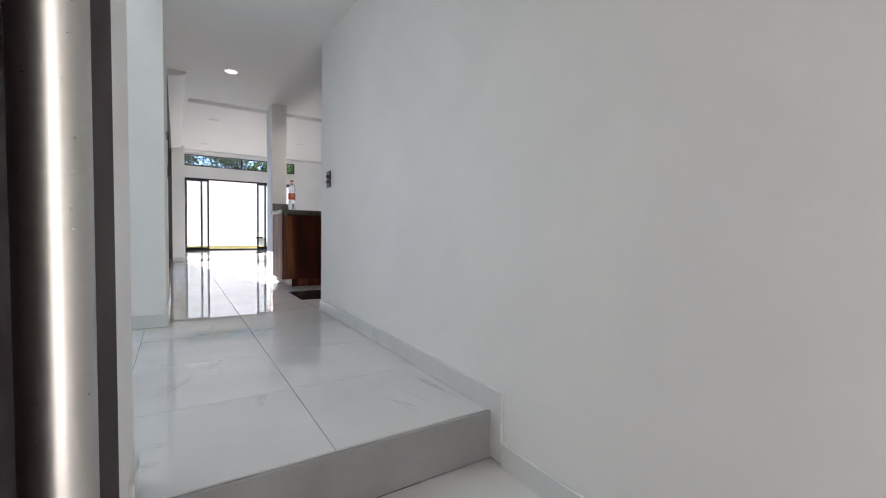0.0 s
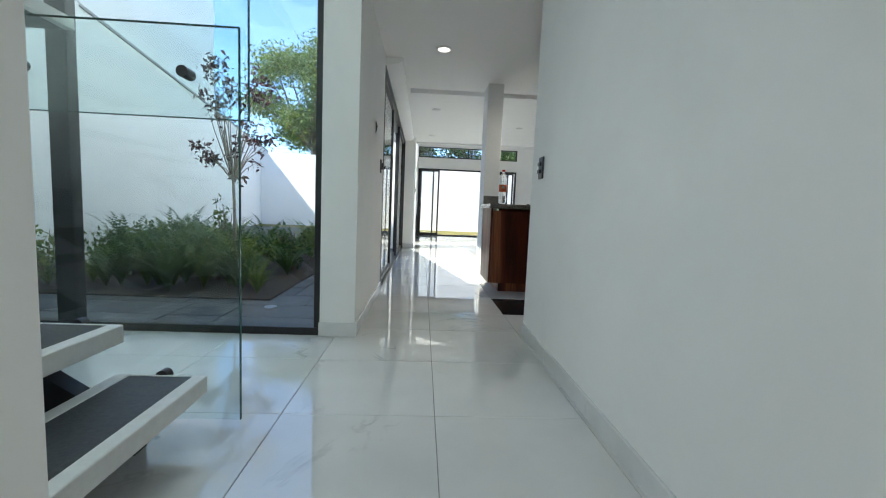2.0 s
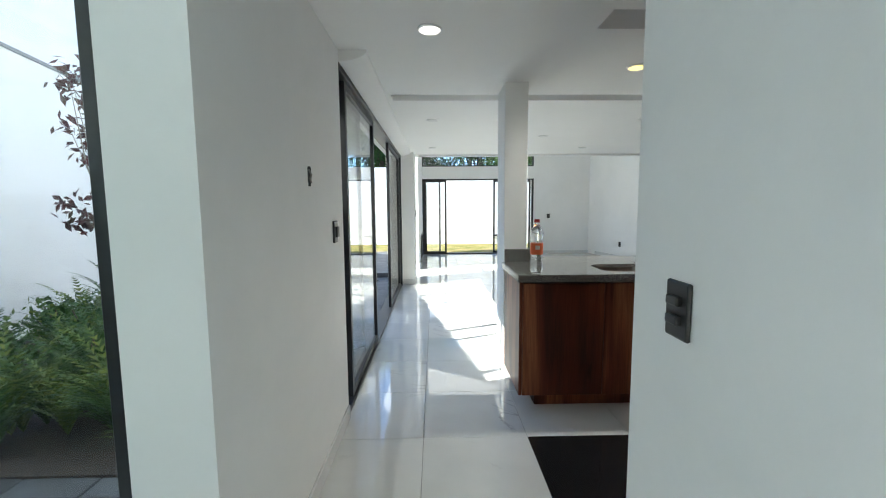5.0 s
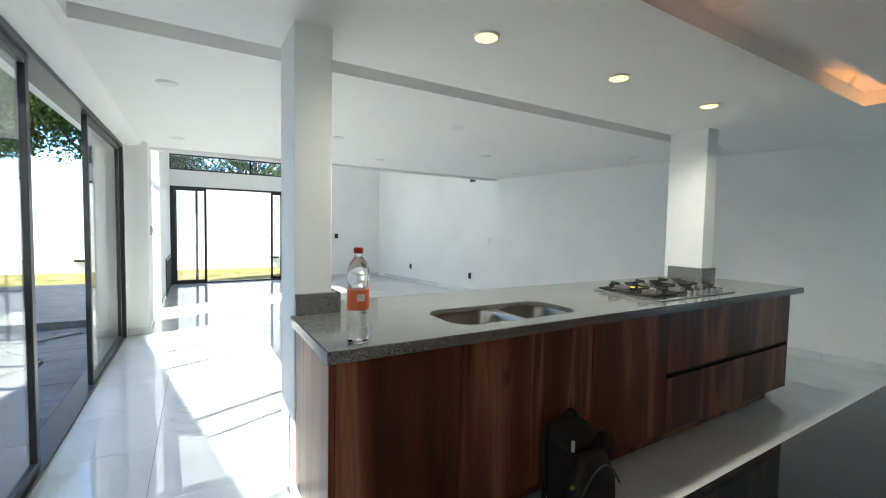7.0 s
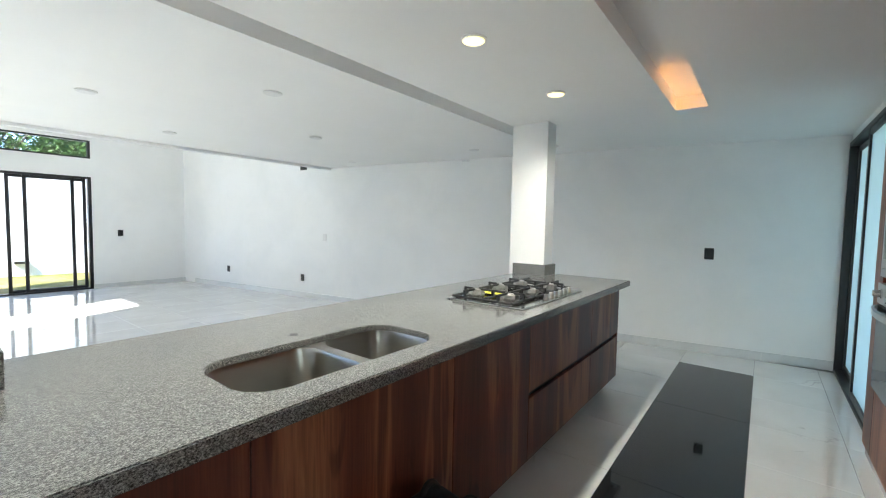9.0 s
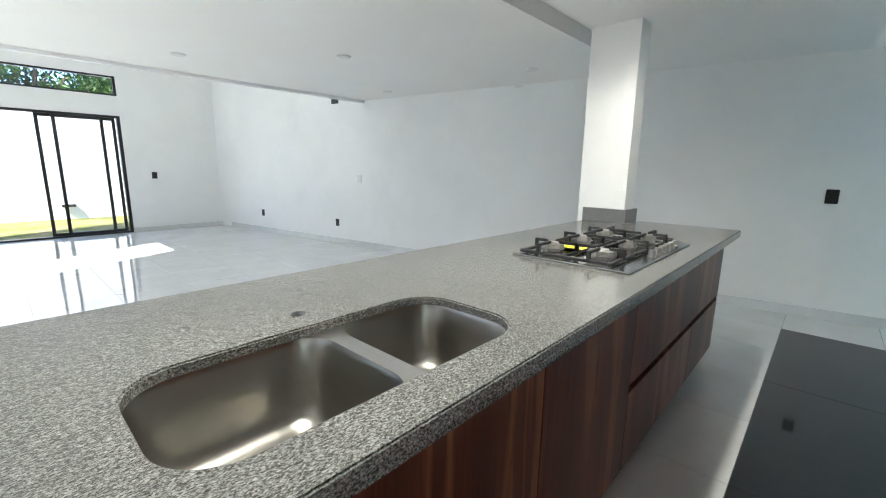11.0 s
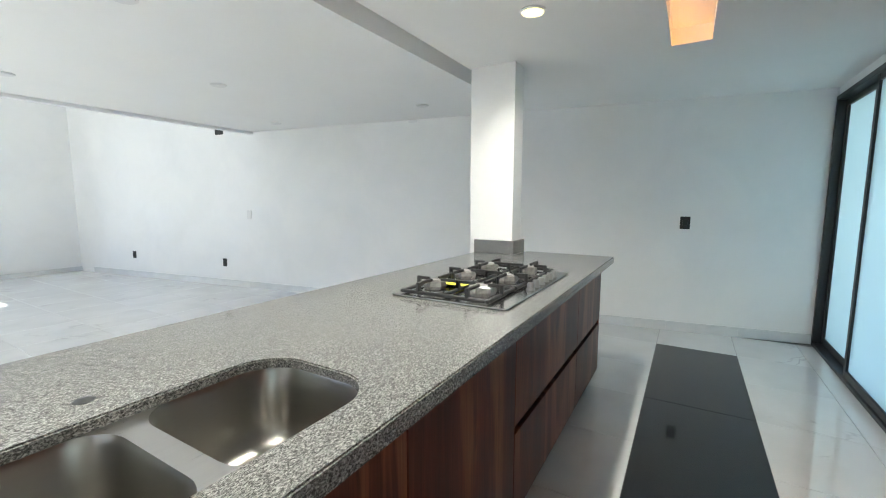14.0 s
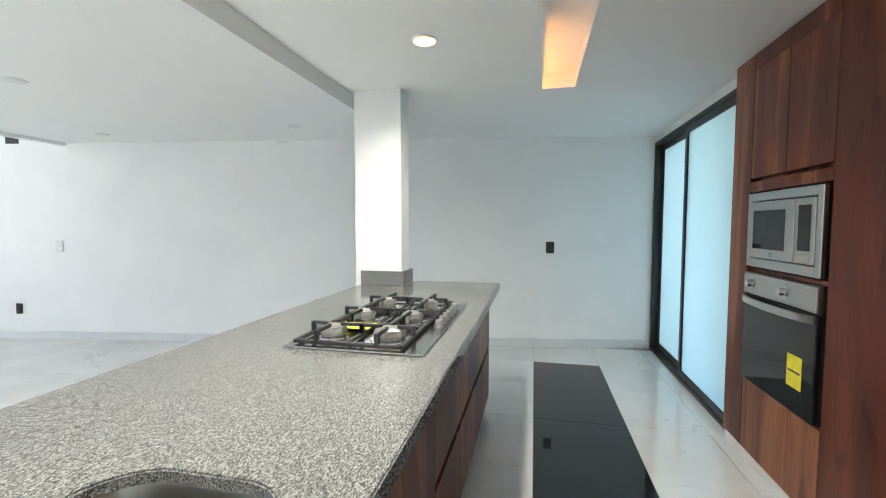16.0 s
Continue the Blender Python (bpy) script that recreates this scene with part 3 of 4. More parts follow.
def plate_with_hole(outer, holes, z0, z1):
    bm = bmesh.new()
    edges = []
    for loop in [outer, *holes]:
        vs = [bm.verts.new((x, y, z1)) for x, y in loop]
        edges += [bm.edges.new((vs[i], vs[(i + 1) % len(vs)])) for i in range(len(vs))]
    bmesh.ops.triangle_fill(bm, edges=edges, use_beauty=True, use_dissolve=False)
    r = bmesh.ops.extrude_face_region(bm, geom=bm.faces[:])
    bmesh.ops.translate(bm, verts=[g for g in r["geom"] if isinstance(g, bmesh.types.BMVert)], vec=(0, 0, z0 - z1))
    return bm


SINK = rounded(2.165, 6.598, 2.94, 6.958, 0.11, 10)
top = [(1.55, 6.483), (5.42, 6.483), (5.42, 7.13), (5.37, 7.13), (5.37, 7.14), (5.15, 7.14), (5.15, 7.46), (1.77, 7.46), (1.77, 7.135), (1.55, 7.135)]
bm = plate_with_hole(top, [SINK], 0.906, 0.93)
ee = [e for e in bm.edges if len(e.link_faces) == 2 and all(abs(v.co.z - 0.93) < 1e-5 for v in e.verts) and e.calc_face_angle(0) > 1]
bmesh.ops.bevel(bm, geom=ee, offset=0.004, segments=2, affect="EDGES")
wt = single("worktop", bm, GRANITE, (3.4, 7.0, 0.884), "speckled grey granite worktop lying on the island", "worktop")
for r in ((1.55, 6.483, 5.42, 6.53), (1.55, 6.53, 1.595, 7.13), (5.375, 6.53, 5.42, 7.13), (1.78, 7.415, 5.14, 7.46)):
    part("edge_strip", boxes((r[0], r[1], 0.884, r[2], r[3], 0.9062), bev=0.002, seg=1), GRANITE, wt)
part("upstand", boxes((1.572, 7.127, 0.93, 1.79, 7.149, 1.03), (1.751, 7.149, 0.93, 1.79, 7.46, 1.03), bev=0.002, seg=1), GRANITE, wt)
part("upstand", boxes((5.14, 7.137, 0.93, 5.375, 7.159, 1.03), (5.14, 7.159, 0.93, 5.169, 7.46, 1.03), (5.351, 7.159, 0.93, 5.375, 7.4, 1.03), bev=0.002, seg=1), GRANITE, wt)
# tap hole is not cut: a black disc paints its shade
part("faucet_hole", cyl(bmesh.new(), 2.575, 7.055, 0.926, 0.9308, 0.019), PLASTIC, wt, "black disc as the shade inside the empty tap hole")

sk = thing("kitchen_sink", (2.55, 6.78, 0.7), "double-bowl satin steel undermount sink in the worktop", "sink")


def bowl(x0, y0, x1, y1, depth, r):
    bm = bmesh.new()
    rings = []
    for inset, z, rr in ((0, 0.9055, r), (0.002, 0.9, r), (0.006, 0.89, r), (0.016, 0.905 - depth + 0.06, r * 0.92), (0.02, 0.905 - depth + 0.04, r * 0.9), (0.03, 0.905 - depth + 0.02, r * 0.85), (0.046, 0.905 - depth + 0.007, r * 0.75), (0.07, 0.905 - depth, r * 0.6)):
        rings.append([bm.verts.new((x, y, z)) for x, y in rounded(x0 + inset, y0 + inset, x1 - inset, y1 - inset, rr, 8)])
    n = len(rings[0])
    for a, b in zip(rings, rings[1:]):
        for i in range(n):
            bm.faces.new((a[i], a[(i + 1) % n], b[(i + 1) % n], b[i]))
    bm.faces.new(rings[-1])
    return bm


B1, B2 = (2.155, 6.588, 2.572, 6.966), (2.618, 6.588, 2.955, 6.966)
part("bowl", bowl(*B1, 0.2, 0.085), SINKM, sk, smooth=True)
part("bowl", bowl(*B2, 0.2, 0.085), SINKM, sk, smooth=True)
part("rim", plate_with_hole([(2.13, 6.585), (2.97, 6.585), (2.97, 6.99), (2.13, 6.99)], [rounded(*B1, 0.085, 8), rounded(*B2, 0.085, 8)], 0.9022, 0.9056), STEEL, sk)
for cx in (2.36, 2.787):
    bm = lathe(bmesh.new(), cx, 6.78, [(0.043, 0.7052), (0.043, 0.7075), (0.038, 0.709), (0.03, 0.707)])
    part("drain", bm, CHROME, sk, "chrome strainer", True)

# ---- gas hob ----
hob = thing("gas_hob", (4.08, 6.84, 0.93), "stainless six-burner gas hob with black iron grates", "hob")
part("plate", boxes((3.63, 6.583, 0.931, 4.53, 7.095, 0.939), bev=0.004, seg=2), brushed("polished_hob_steel", (0.5, 0.5, 0.49), 0.2, (6, 300, 300)), hob)
WRAPM = simple("crumpled_plastic_wrap", (0.17, 0.165, 0.155), 0.3, vary=0.3, scale=60)
bx = (3.79, 4.08, 4.37)
for i, cx in enumerate(bx):
    for cy, r in ((6.98, 0.036), (6.755, 0.046 if i == 0 else 0.034)):
        bn = part("burner", lathe(bmesh.new(), cx, cy, [(r + 0.028, 0.939), (r + 0.026, 0.942), (r, 0.944), (r, 0.956), (r - 0.004, 0.96), (r * 0.75, 0.962)]), CHROME, hob, smooth=True)
        part("cap", lathe(bmesh.new(), cx, cy, [(r * 0.82, 0.962), (r * 0.82, 0.968), (r * 0.7, 0.97)]), IRON, bn, "black burner cap", True)
        wrap = lathe(bmesh.new(), cx, cy, [(r + 0.012, 0.945), (r + 0.016, 0.96), (r + 0.01, 0.978), (r * 0.75, 0.984)], 6)
        for v in wrap.verts:
            v.co += 0.006 * noise.noise_vector(v.co * 40)
        part("wrapper", wrap, WRAPM, bn, "crumpled protective wrapping")
    g = bmesh.new()
    a, b, c, e = cx - 0.138, cx + 0.138, 6.66, 7.07
    t = 0.016
    for r in ((a, c, 0.944, b, c + t, 0.958), (a, e - t, 0.944, b, e, 0.958), (a, c + t, 0.944, a + t, e - t, 0.958), (b - t, c + t, 0.944, b, e - t, 0.958), (a + t, 6.86, 0.944, b - t, 6.873, 0.958)):
        box(g, *r, bev=0.003, seg=1)
    for cy in (6.98, 6.755):
        for ux, uy in ((1, 0), (-1, 0), (0, 1), (0, -1)):
            ex = cx + ux * 0.131
            ey = {1: (e - 0.006 if cy > 6.9 else 6.866), -1: (6.867 if cy > 6.9 else c + 0.006)}[uy] if uy else cy
            ix, iy = cx + ux * 0.035, cy + uy * 0.035
            box(g, min(ex, ix) - 0.006, min(ey, iy) - 0.006, 0.98, max(ex, ix) + 0.006, max(ey, iy) + 0.006, 0.993, bev=0.002, seg=1)
            box(g, ex - 0.008, ey - 0.008, 0.95, ex + 0.008, ey + 0.008, 0.993, bev=0.002, seg=1)
    part("grate", g, IRON, hob, "black cast iron grate")
for i in range(6):
    x = 4.0 + i * 0.072
    kb = part("knob", lathe(bmesh.new(), x, 6.618, [(0.019, 0.939), (0.018, 0.946), (0.0155, 0.948), (0.0145, 0.968), (0.0125, 0.971)]), STEEL, hob, "steel knob", True)
part("sticker", boxes((3.83, 6.86, 0.9585, 3.93, 7.0, 0.9595)), simple("yellow_paper", (0.75, 0.68, 0.05), 0.6), hob, "yellow paper energy sticker")

# ---- tall cabinets ----
FY = 5.05
tc = thing("tall_cabinet", (4.7, 4.7, 0), "walnut tall cabinet holding oven and microwave", "cabinet")
part("carcass", boxes((4.36, 4.42, 0.08, 5.03, 5.0, 0.49), (4.36, 4.42, 1.56, 5.03, 5.0, 2.3), (4.36, 4.42, 0.49, 4.375, 5.03, 1.56), (5.015, 4.42, 0.49, 5.03, 5.03, 1.56), (4.375, 4.42, 1.104, 5.015, 5.03, 1.122)), WOOD, tc)
panel("filler_panel", (5.032, 4.43, 0.08, 5.25, FY, 2.305), tc)
panel("door", (4.697, 5.03, 1.62, 5.028, FY, 2.215), tc)
panel("door", (4.362, 5.03, 1.62, 4.693, FY, 2.215), tc)
panel("top_panel", (4.362, 5.03, 2.219, 5.028, FY, 2.305), tc)
panel("rail", (4.362, 5.03, 1.543, 5.028, FY, 1.598), tc)
panel("drawer_front", (4.362, 5.03, 0.08, 5.028, FY, 0.487), tc)
part("plinth", boxes((4.362, 4.45, 0.0, 5.27, 5.03, 0.079)), WHITEBASE, tc, "white plinth")
tc2 = thing("tall_cabinet", (3.9, 4.7, 0), "plain walnut tall cabinet with full-height door", "cabinet")
part("carcass", boxes((3.5, 4.42, 0.08, 4.355, 5.028, 2.3)), WOOD, tc2)
panel("door", (3.502, 5.03, 0.08, 4.357, FY, 2.305), tc2)
part("plinth", boxes((3.5, 4.45, 0.0, 4.355, 5.0, 0.079)), WHITEBASE, tc2, "white plinth")
tc3 = thing("tall_cabinet", (2.5, 4.7, 0), "walnut tall cabinet run beside the hall wall", "cabinet")
part("carcass", boxes((1.78, 4.42, 0.08, 3.494, 5.028, 2.3)), WOOD, tc3)
for a, b in ((1.782, 2.638), (2.642, 3.494)):
    panel("door", (a, 5.03, 0.08, b, FY, 2.305), tc3)
panel("side_panel", (1.743, 4.42, 0.0, 1.776, 5.075, 2.308), tc3)
part("plinth", boxes((1.78, 4.45, 0.0, 3.494, 5.0, 0.079)), WHITEBASE, tc3, "white plinth")
setting("trim_wall_end", boxes((1.6, 5.041, 0.0, 1.743, 5.062, 2.308), bev=0.002, seg=1), WOOD, "walnut strip covering the end of the hall wall", "trim")

DARKGLASS = mat("dark_oven_glass", (0.012, 0.013, 0.014), 0.04)[0]
ov = thing("built_in_oven", (4.6902, 4.8, 0.49), "stainless built-in oven with dark glass door", "oven")
part("body", boxes((4.3894, 4.5, 0.495, 5.0006, 5.045, 1.1)), PLASTIC, ov)
od = part("oven_door", boxes((4.3827, 5.046, 0.5, 5.0073, 5.07, 0.975), bev=0.003), DARKGLASS, ov, "dark glass door")
bm = bmesh.new()
rings = []
for k in range(13):
    x, y = 4.99 - 0.59 * k / 12, 5.071 + 0.04 * math.sin(math.pi * k / 12) ** 0.6
    rings.append([bm.verts.new(p) for p in ((x, y, 0.936), (x, y + 0.013, 0.938), (x, y + 0.013, 0.97), (x, y, 0.972))])
for ra, rb in zip(rings, rings[1:]):
    for k in range(4):
        bm.faces.new((ra[k], ra[(k + 1) % 4], rb[(k + 1) % 4], rb[k]))
bm.faces.new(rings[0][::-1])
bm.faces.new(rings[-1])
part("handle", bm, STEEL, od, "bowed steel handle")
cp = part("control_panel", boxes((4.3827, 5.046, 0.985, 5.0073, 5.072, 1.098), bev=0.003), STEEL, ov, "steel control panel")
for x in (4.9, 4.6):
    kb = bmesh.new()
    cyl(kb, x, 1.045, 5.072, 5.08, 0.027, axis="y")
    cyl(kb, x, 1.045, 5.08, 5.108, 0.02, 0.0175, axis="y")
    part("knob", kb, CHROME, cp, "chrome knob", True)
part("sticker", boxes((4.462, 5.0705, 0.615, 4.572, 5.0715, 0.765)), simple("yellow_label", (0.78, 0.7, 0.04), 0.5), ov, "yellow energy label")
part("label_bar", boxes((4.472, 5.0717, 0.685, 4.56, 5.0722, 0.695)), PLASTIC, ov)

mw = thing("built_in_microwave", (4.6902, 4.8, 1.12), "stainless built-in microwave with dark window", "microwave")
part("body", boxes((4.4037, 4.6, 1.14, 4.985, 5.045, 1.52)), PLASTIC, mw)
part("trim_frame", boxes((4.3827, 5.046, 1.134, 4.4209, 5.066, 1.532), (4.9691, 5.046, 1.134, 5.0073, 5.066, 1.532), (4.4209, 5.046, 1.134, 4.9691, 5.066, 1.18), (4.4209, 5.046, 1.488, 4.9691, 5.066, 1.532), bev=0.002, seg=1), STEEL, mw, "brushed steel trim frame")
dr = part("microwave_door", boxes((4.5709, 5.046, 1.186, 4.9653, 5.072, 1.482), bev=0.003), STEEL, mw)
part("window", boxes((4.6377, 5.0725, 1.235, 4.9290, 5.0745, 1.435), bev=0.0008, seg=1), DARKGLASS, dr, "dark viewing window")
bm = cyl(bmesh.new(), 4.7571, 1.21, 5.0725, 5.0745, 0.014, axis="y")
part("badge", bm, CHROME, dr)
cpn = part("control_panel", boxes((4.4247, 5.046, 1.186, 4.5642, 5.07, 1.482), bev=0.003), STEEL, mw)
part("keypad", boxes((4.4496, 5.0705, 1.245, 4.5374, 5.0725, 1.45), bev=0.0008, seg=1), DARKGLASS, cpn, "dark keypad")
part("open_button", boxes((4.4467, 5.0705, 1.2, 4.5422, 5.074, 1.228), bev=0.002), STEEL, cpn)

# ---- bottle ----
PET, _, pb = mat("water_filled_plastic", (0.97, 0.98, 0.98), 0.02)
pb.inputs["Transmission Weight"].default_value = 1.0
pb.inputs["IOR"].default_value = 1.33
BX, BY = 1.685, 6.565
bt = thing("soda_bottle", (BX, BY, 0.93), "clear plastic soda bottle with orange label and red cap", "bottle")
part("bottle_body", lathe(bmesh.new(), BX, BY, [(0.028, 0.931), (0.037, 0.938), (0.041, 0.955), (0.039, 1.0), (0.037, 1.04), (0.039, 1.06), (0.04, 1.125), (0.036, 1.145), (0.041, 1.175), (0.041, 1.198), (0.032, 1.225), (0.018, 1.243), (0.014, 1.25), (0.014, 1.262)]), PET, bt, smooth=True)
part("label", lathe(bmesh.new(), BX, BY, [(0.0405, 1.056), (0.0412, 1.058), (0.0412, 1.127), (0.0405, 1.129)]), simple("orange_label", (0.72, 0.14, 0.05), 0.4, vary=0.1), bt, "orange paper label", True)
part("barcode", slab(bmesh.new(), [(BX - 0.018, BY - 0.0395), (BX + 0.01, BY - 0.0423), (BX + 0.01, BY - 0.0435), (BX - 0.018, BY - 0.0407)], 1.09, 1.115), simple("pale_print", (0.6, 0.55, 0.5), 0.5), bt)
part("cap", lathe(bmesh.new(), BX, BY, [(0.017, 1.262), (0.0175, 1.264), (0.0175, 1.28), (0.0155, 1.283)], 20), simple("red_cap", (0.5, 0.03, 0.025), 0.4), bt, "red screw cap", True)

# ---- backpack ----
FABRIC = simple("black_nylon", (0.007, 0.0072, 0.009), 0.75, vary=0.4, scale=300, bumpy=0.2)
bp = thing("backpack", (2.7, 6.4, 0), "black nylon backpack leaning on the island", "backpack")


def soft_bag(cx, cy, cz, rx, ry, rz, e=0.55, lean=0.0):
    bm = bmesh.new()
    bmesh.ops.create_uvsphere(bm, u_segments=28, v_segments=18, radius=1.0)
    for v in bm.verts:
        a = [math.copysign(abs(c) ** e, c) for c in v.co]
        taper = 1.0 - 0.16 * max(0.0, a[2])
        v.co = Vector((cx + a[0] * rx * taper, cy + a[1] * ry * taper + lean * a[2], cz + a[2] * rz))
        v.co += 0.018 * noise.noise_vector(v.co * 7) + 0.006 * noise.noise_vector(v.co * 23)
        v.co.z = max(v.co.z, 0.004)
    return bm


part("main_bag", soft_bag(2.735, 6.45, 0.225, 0.165, 0.085, 0.22, 0.7, 0.03), FABRIC, bp, smooth=True)
part("front_pocket", soft_bag(2.76, 6.375, 0.165, 0.145, 0.07, 0.16, 0.72, 0.015), FABRIC, bp, smooth=True)
part("lower_pocket", soft_bag(2.75, 6.335, 0.1, 0.12, 0.05, 0.1, 0.7, 0.01), FABRIC, bp, smooth=True)
part("top_flap", soft_bag(2.71, 6.44, 0.4, 0.12, 0.075, 0.065, 0.8, 0.01), FABRIC, bp, smooth=True)
part("side_pocket", soft_bag(2.895, 6.42, 0.29, 0.045, 0.055, 0.075, 0.8), FABRIC, bp, smooth=True)
part("zip", tube(bmesh.new(), [(2.62 + 0.28 * k / 10, 6.305 - 0.012 * math.sin(math.pi * k / 10), 0.16 + 0.13 * math.sin(math.pi * k / 10)) for k in range(11)], 0.004, 6), PLASTIC, bp, "black zip", True)
part("top_handle", tube(bmesh.new(), [(2.65 + 0.016 * k, 6.46, 0.43 + 0.065 * math.sin(math.pi * k / 8)) for k in range(9)], 0.011), FABRIC, bp, smooth=True)
part("shoulder_strap", tube(bmesh.new(), [(2.6, 6.5, 0.44), (2.565, 6.48, 0.34), (2.555, 6.46, 0.2), (2.54, 6.44, 0.09), (2.5, 6.4, 0.05), (2.49, 6.36, 0.025), (2.55, 6.34, 0.02), (2.6, 6.36, 0.03)], 0.014), FABRIC, bp, smooth=True)
part("shoulder_strap", tube(bmesh.new(), [(2.9, 6.45, 0.25), (2.94, 6.42, 0.2), (2.955, 6.4, 0.15), (2.93, 6.4, 0.13)], 0.012), FABRIC, bp, smooth=True)
part("buckle", boxes((2.925, 6.375, 0.115, 2.965, 6.395, 0.145), bev=0.004), PLASTIC, bp, "black plastic buckle")
part("zip_tag", boxes((2.635, 6.362, 0.35, 2.648, 6.375, 0.4), bev=0.002), simple("pale_tag", (0.5, 0.5, 0.48), 0.5), bp, "pale grey tag")
part("zip_puller", boxes((2.6, 6.33, 0.2, 2.622, 6.345, 0.214), bev=0.003), simple("brass_puller", (0.6, 0.42, 0.08), 0.35, 0.8), bp, "small yellow zip puller")


# ---- switches, sockets, boxes ----
def plate(name, c, n, w, h, material, label, category, keys=1):
    """A wall plate centred at c, facing n."""
    c, n = Vector(c), Vector(n).normalized()
    u = Vector((0, 0, 1)).cross(n)
    ob = thing(name, tuple(c), label, category)

    def blk(a0, a1, z0, z1, d0, d1, bev):
        bm = boxes((a0, d0, z0, a1, d1, z1), bev=bev, seg=2)
        for v in bm.verts:
            v.co = c + u * v.co.x + n * v.co.y + Vector((0, 0, v.co.z))
        return bm

    part("face_plate", blk(-w / 2, w / 2, -h / 2, h / 2, 0.0, 0.012, 0.006), material, ob)
    for k in range(keys):
        z = h * 0.66 * ((k + 0.5) / keys - 0.5)
        half = h * (0.24 if keys == 1 else 0.085)
        part("rocker", blk(-w * 0.27, w * 0.25, z - half, z + half, 0.011, 0.025, 0.004), material, ob)
    return ob


EN = (-1, -0.1624, 0)
plate("light_switch", (1.59, 4.815, 1.127), (-1, 0, 0), 0.09, 0.135, PLASTIC, "black double light switch on the white hall wall", "switch", 2)
plate("light_switch", (0.45, 6.265, 1.23), (1, 0, 0), 0.085, 0.125, PLASTIC, "black single light switch beside the sliding door", "switch", 1)
plate("light_switch", (0.67, 11.5, 1.25), (1, 0, 0), 0.08, 0.125, simple("grey_switch", (0.3, 0.3, 0.3), 0.4), "grey light switch on the white pier", "switch", 1)
# wall is uncut here; flat dark patches paint the shade inside the hole
bm = boxes((0.449, 5.8, 1.48, 0.4515, 5.85, 1.55), (0.449, 5.806, 1.466, 0.4515, 5.84, 1.48), (0.449, 5.81, 1.55, 0.4515, 5.845, 1.556))
ob = thing("wiring_box", (0.45, 5.825, 1.47), "open wiring hole with grey cables in the wall", "wiring box")
part("hole", bm, simple("painted_hole_shade", (0.03, 0.03, 0.03), 0.9), ob)
part("cable", tube(bmesh.new(), [(0.452, 5.81, 1.54), (0.458, 5.83, 1.52), (0.456, 5.82, 1.5), (0.453, 5.84, 1.485)], 0.005), simple("grey_cable", (0.25, 0.24, 0.22), 0.6), ob, smooth=True)
for y, z, w, h in ((14.34, 0.38, 0.08, 0.125), (12.24, 0.36, 0.08, 0.125), (6.07, 1.11, 0.09, 0.125)):
    plate("wall_socket", (sx(y), y, z), EN, w, h, PLASTIC, "black wall socket on the white wall", "socket", 1)
plate("wall_socket", (4.31, 15.868, 1.08), (0, -1, 0), 0.09, 0.125, PLASTIC, "black wall socket on the end wall", "socket", 1)
plate("blank_plate", (sx(11.7), 11.7, 1.11), EN, 0.09, 0.13, WHITEP, "white blank cover plate on the wall", "cover plate", 0)
plate("wiring_box", (sx(12.21), 12.21, 2.35), EN, 0.16, 0.09, PLASTIC, "black junction box high on the wall", "junction box", 0)
plate("blank_plate", (sx(9.03), 9.03, 2.29), EN, 0.12, 0.03, WHITEP, "small white cover plate below the ceiling", "cover plate", 0)


# ---- ceiling lamps ----
def downlight(x, y, lit, z=CZ, r=0.055, white=False):
    ob = thing("ceiling_light", (x, y, z), "round recessed ceiling light, lit white" if white else "round recessed ceiling light, lit warm" if lit else "round white recessed ceiling light, unlit", "ceiling light", "lit ceiling lights" if lit else "unlit ceiling lights")
    part("ring", lathe(bmesh.new(), x, y, [(r + 0.012, z - 0.0005), (r + 0.012, z - 0.006), (r + 0.004, z - 0.01), (r, z - 0.009)], 32), WHITEP, ob, smooth=True)
    part("diffuser", cyl(bmesh.new(), x, y, z - 0.012, z - 0.006, r, n=32), (LAMPWHITE if white else LAMPON) if lit else LAMPOFF, ob, "glowing diffuser" if lit else "")


for x in (2.413, 3.428, 4.472):
    downlight(x, 6.802, True)
    lp = bpy.data.lights.new("downlight_lamp", "SPOT")
    lp.energy, lp.color, lp.spot_size, lp.spot_blend, lp.shadow_soft_size = 7.5, (1.0, 0.96, 0.89), radians(162), 0.7, 0.05
    new("downlight_lamp", lp).matrix_world = look((x, 6.802, CZ - 0.02), (x, 6.802, 0))
for x, y in ((1.01, 8.54), (2.5, 9.6), (3.43, 10.72), (3.32, 8.48), (4.47, 9.58), (6.0, 8.5), (5.9, 10.68), (1.0, 10.7)):
    downlight(x, y, False)
downlight(3.26, 6.09, False, CZ + 0.1)
downlight(1.005, 6.2, True, white=True)
lp = bpy.data.lights.new("hall_lamp", "SPOT")
lp.energy, lp.color, lp.spot_size, lp.spot_blend, lp.shadow_soft_size = 0.3, (0.97, 0.99, 1.0), radians(150), 0.8, 0.05
new("hall_lamp", lp).matrix_world = look((1.005, 6.2, CZ - 0.02), (1.005, 6.2, 0))
# warm light strips across the recess, shining along it
area("recess_lamp", (R1 - 0.004, (RY0 + RY1) / 2, CZ + 0.014), (R1 - 1.0, (RY0 + RY1) / 2, CZ + 0.2), 0.2, 0.008, 0.012, (1.0, 0.42, 0.12))
area("recess_lamp", (R1 - 0.4, RY1 - 0.004, CZ + 0.012), (R1 - 0.4, RY0, CZ + 0.1), 0.76, 0.006, 0.05, (1.0, 0.42, 0.12))
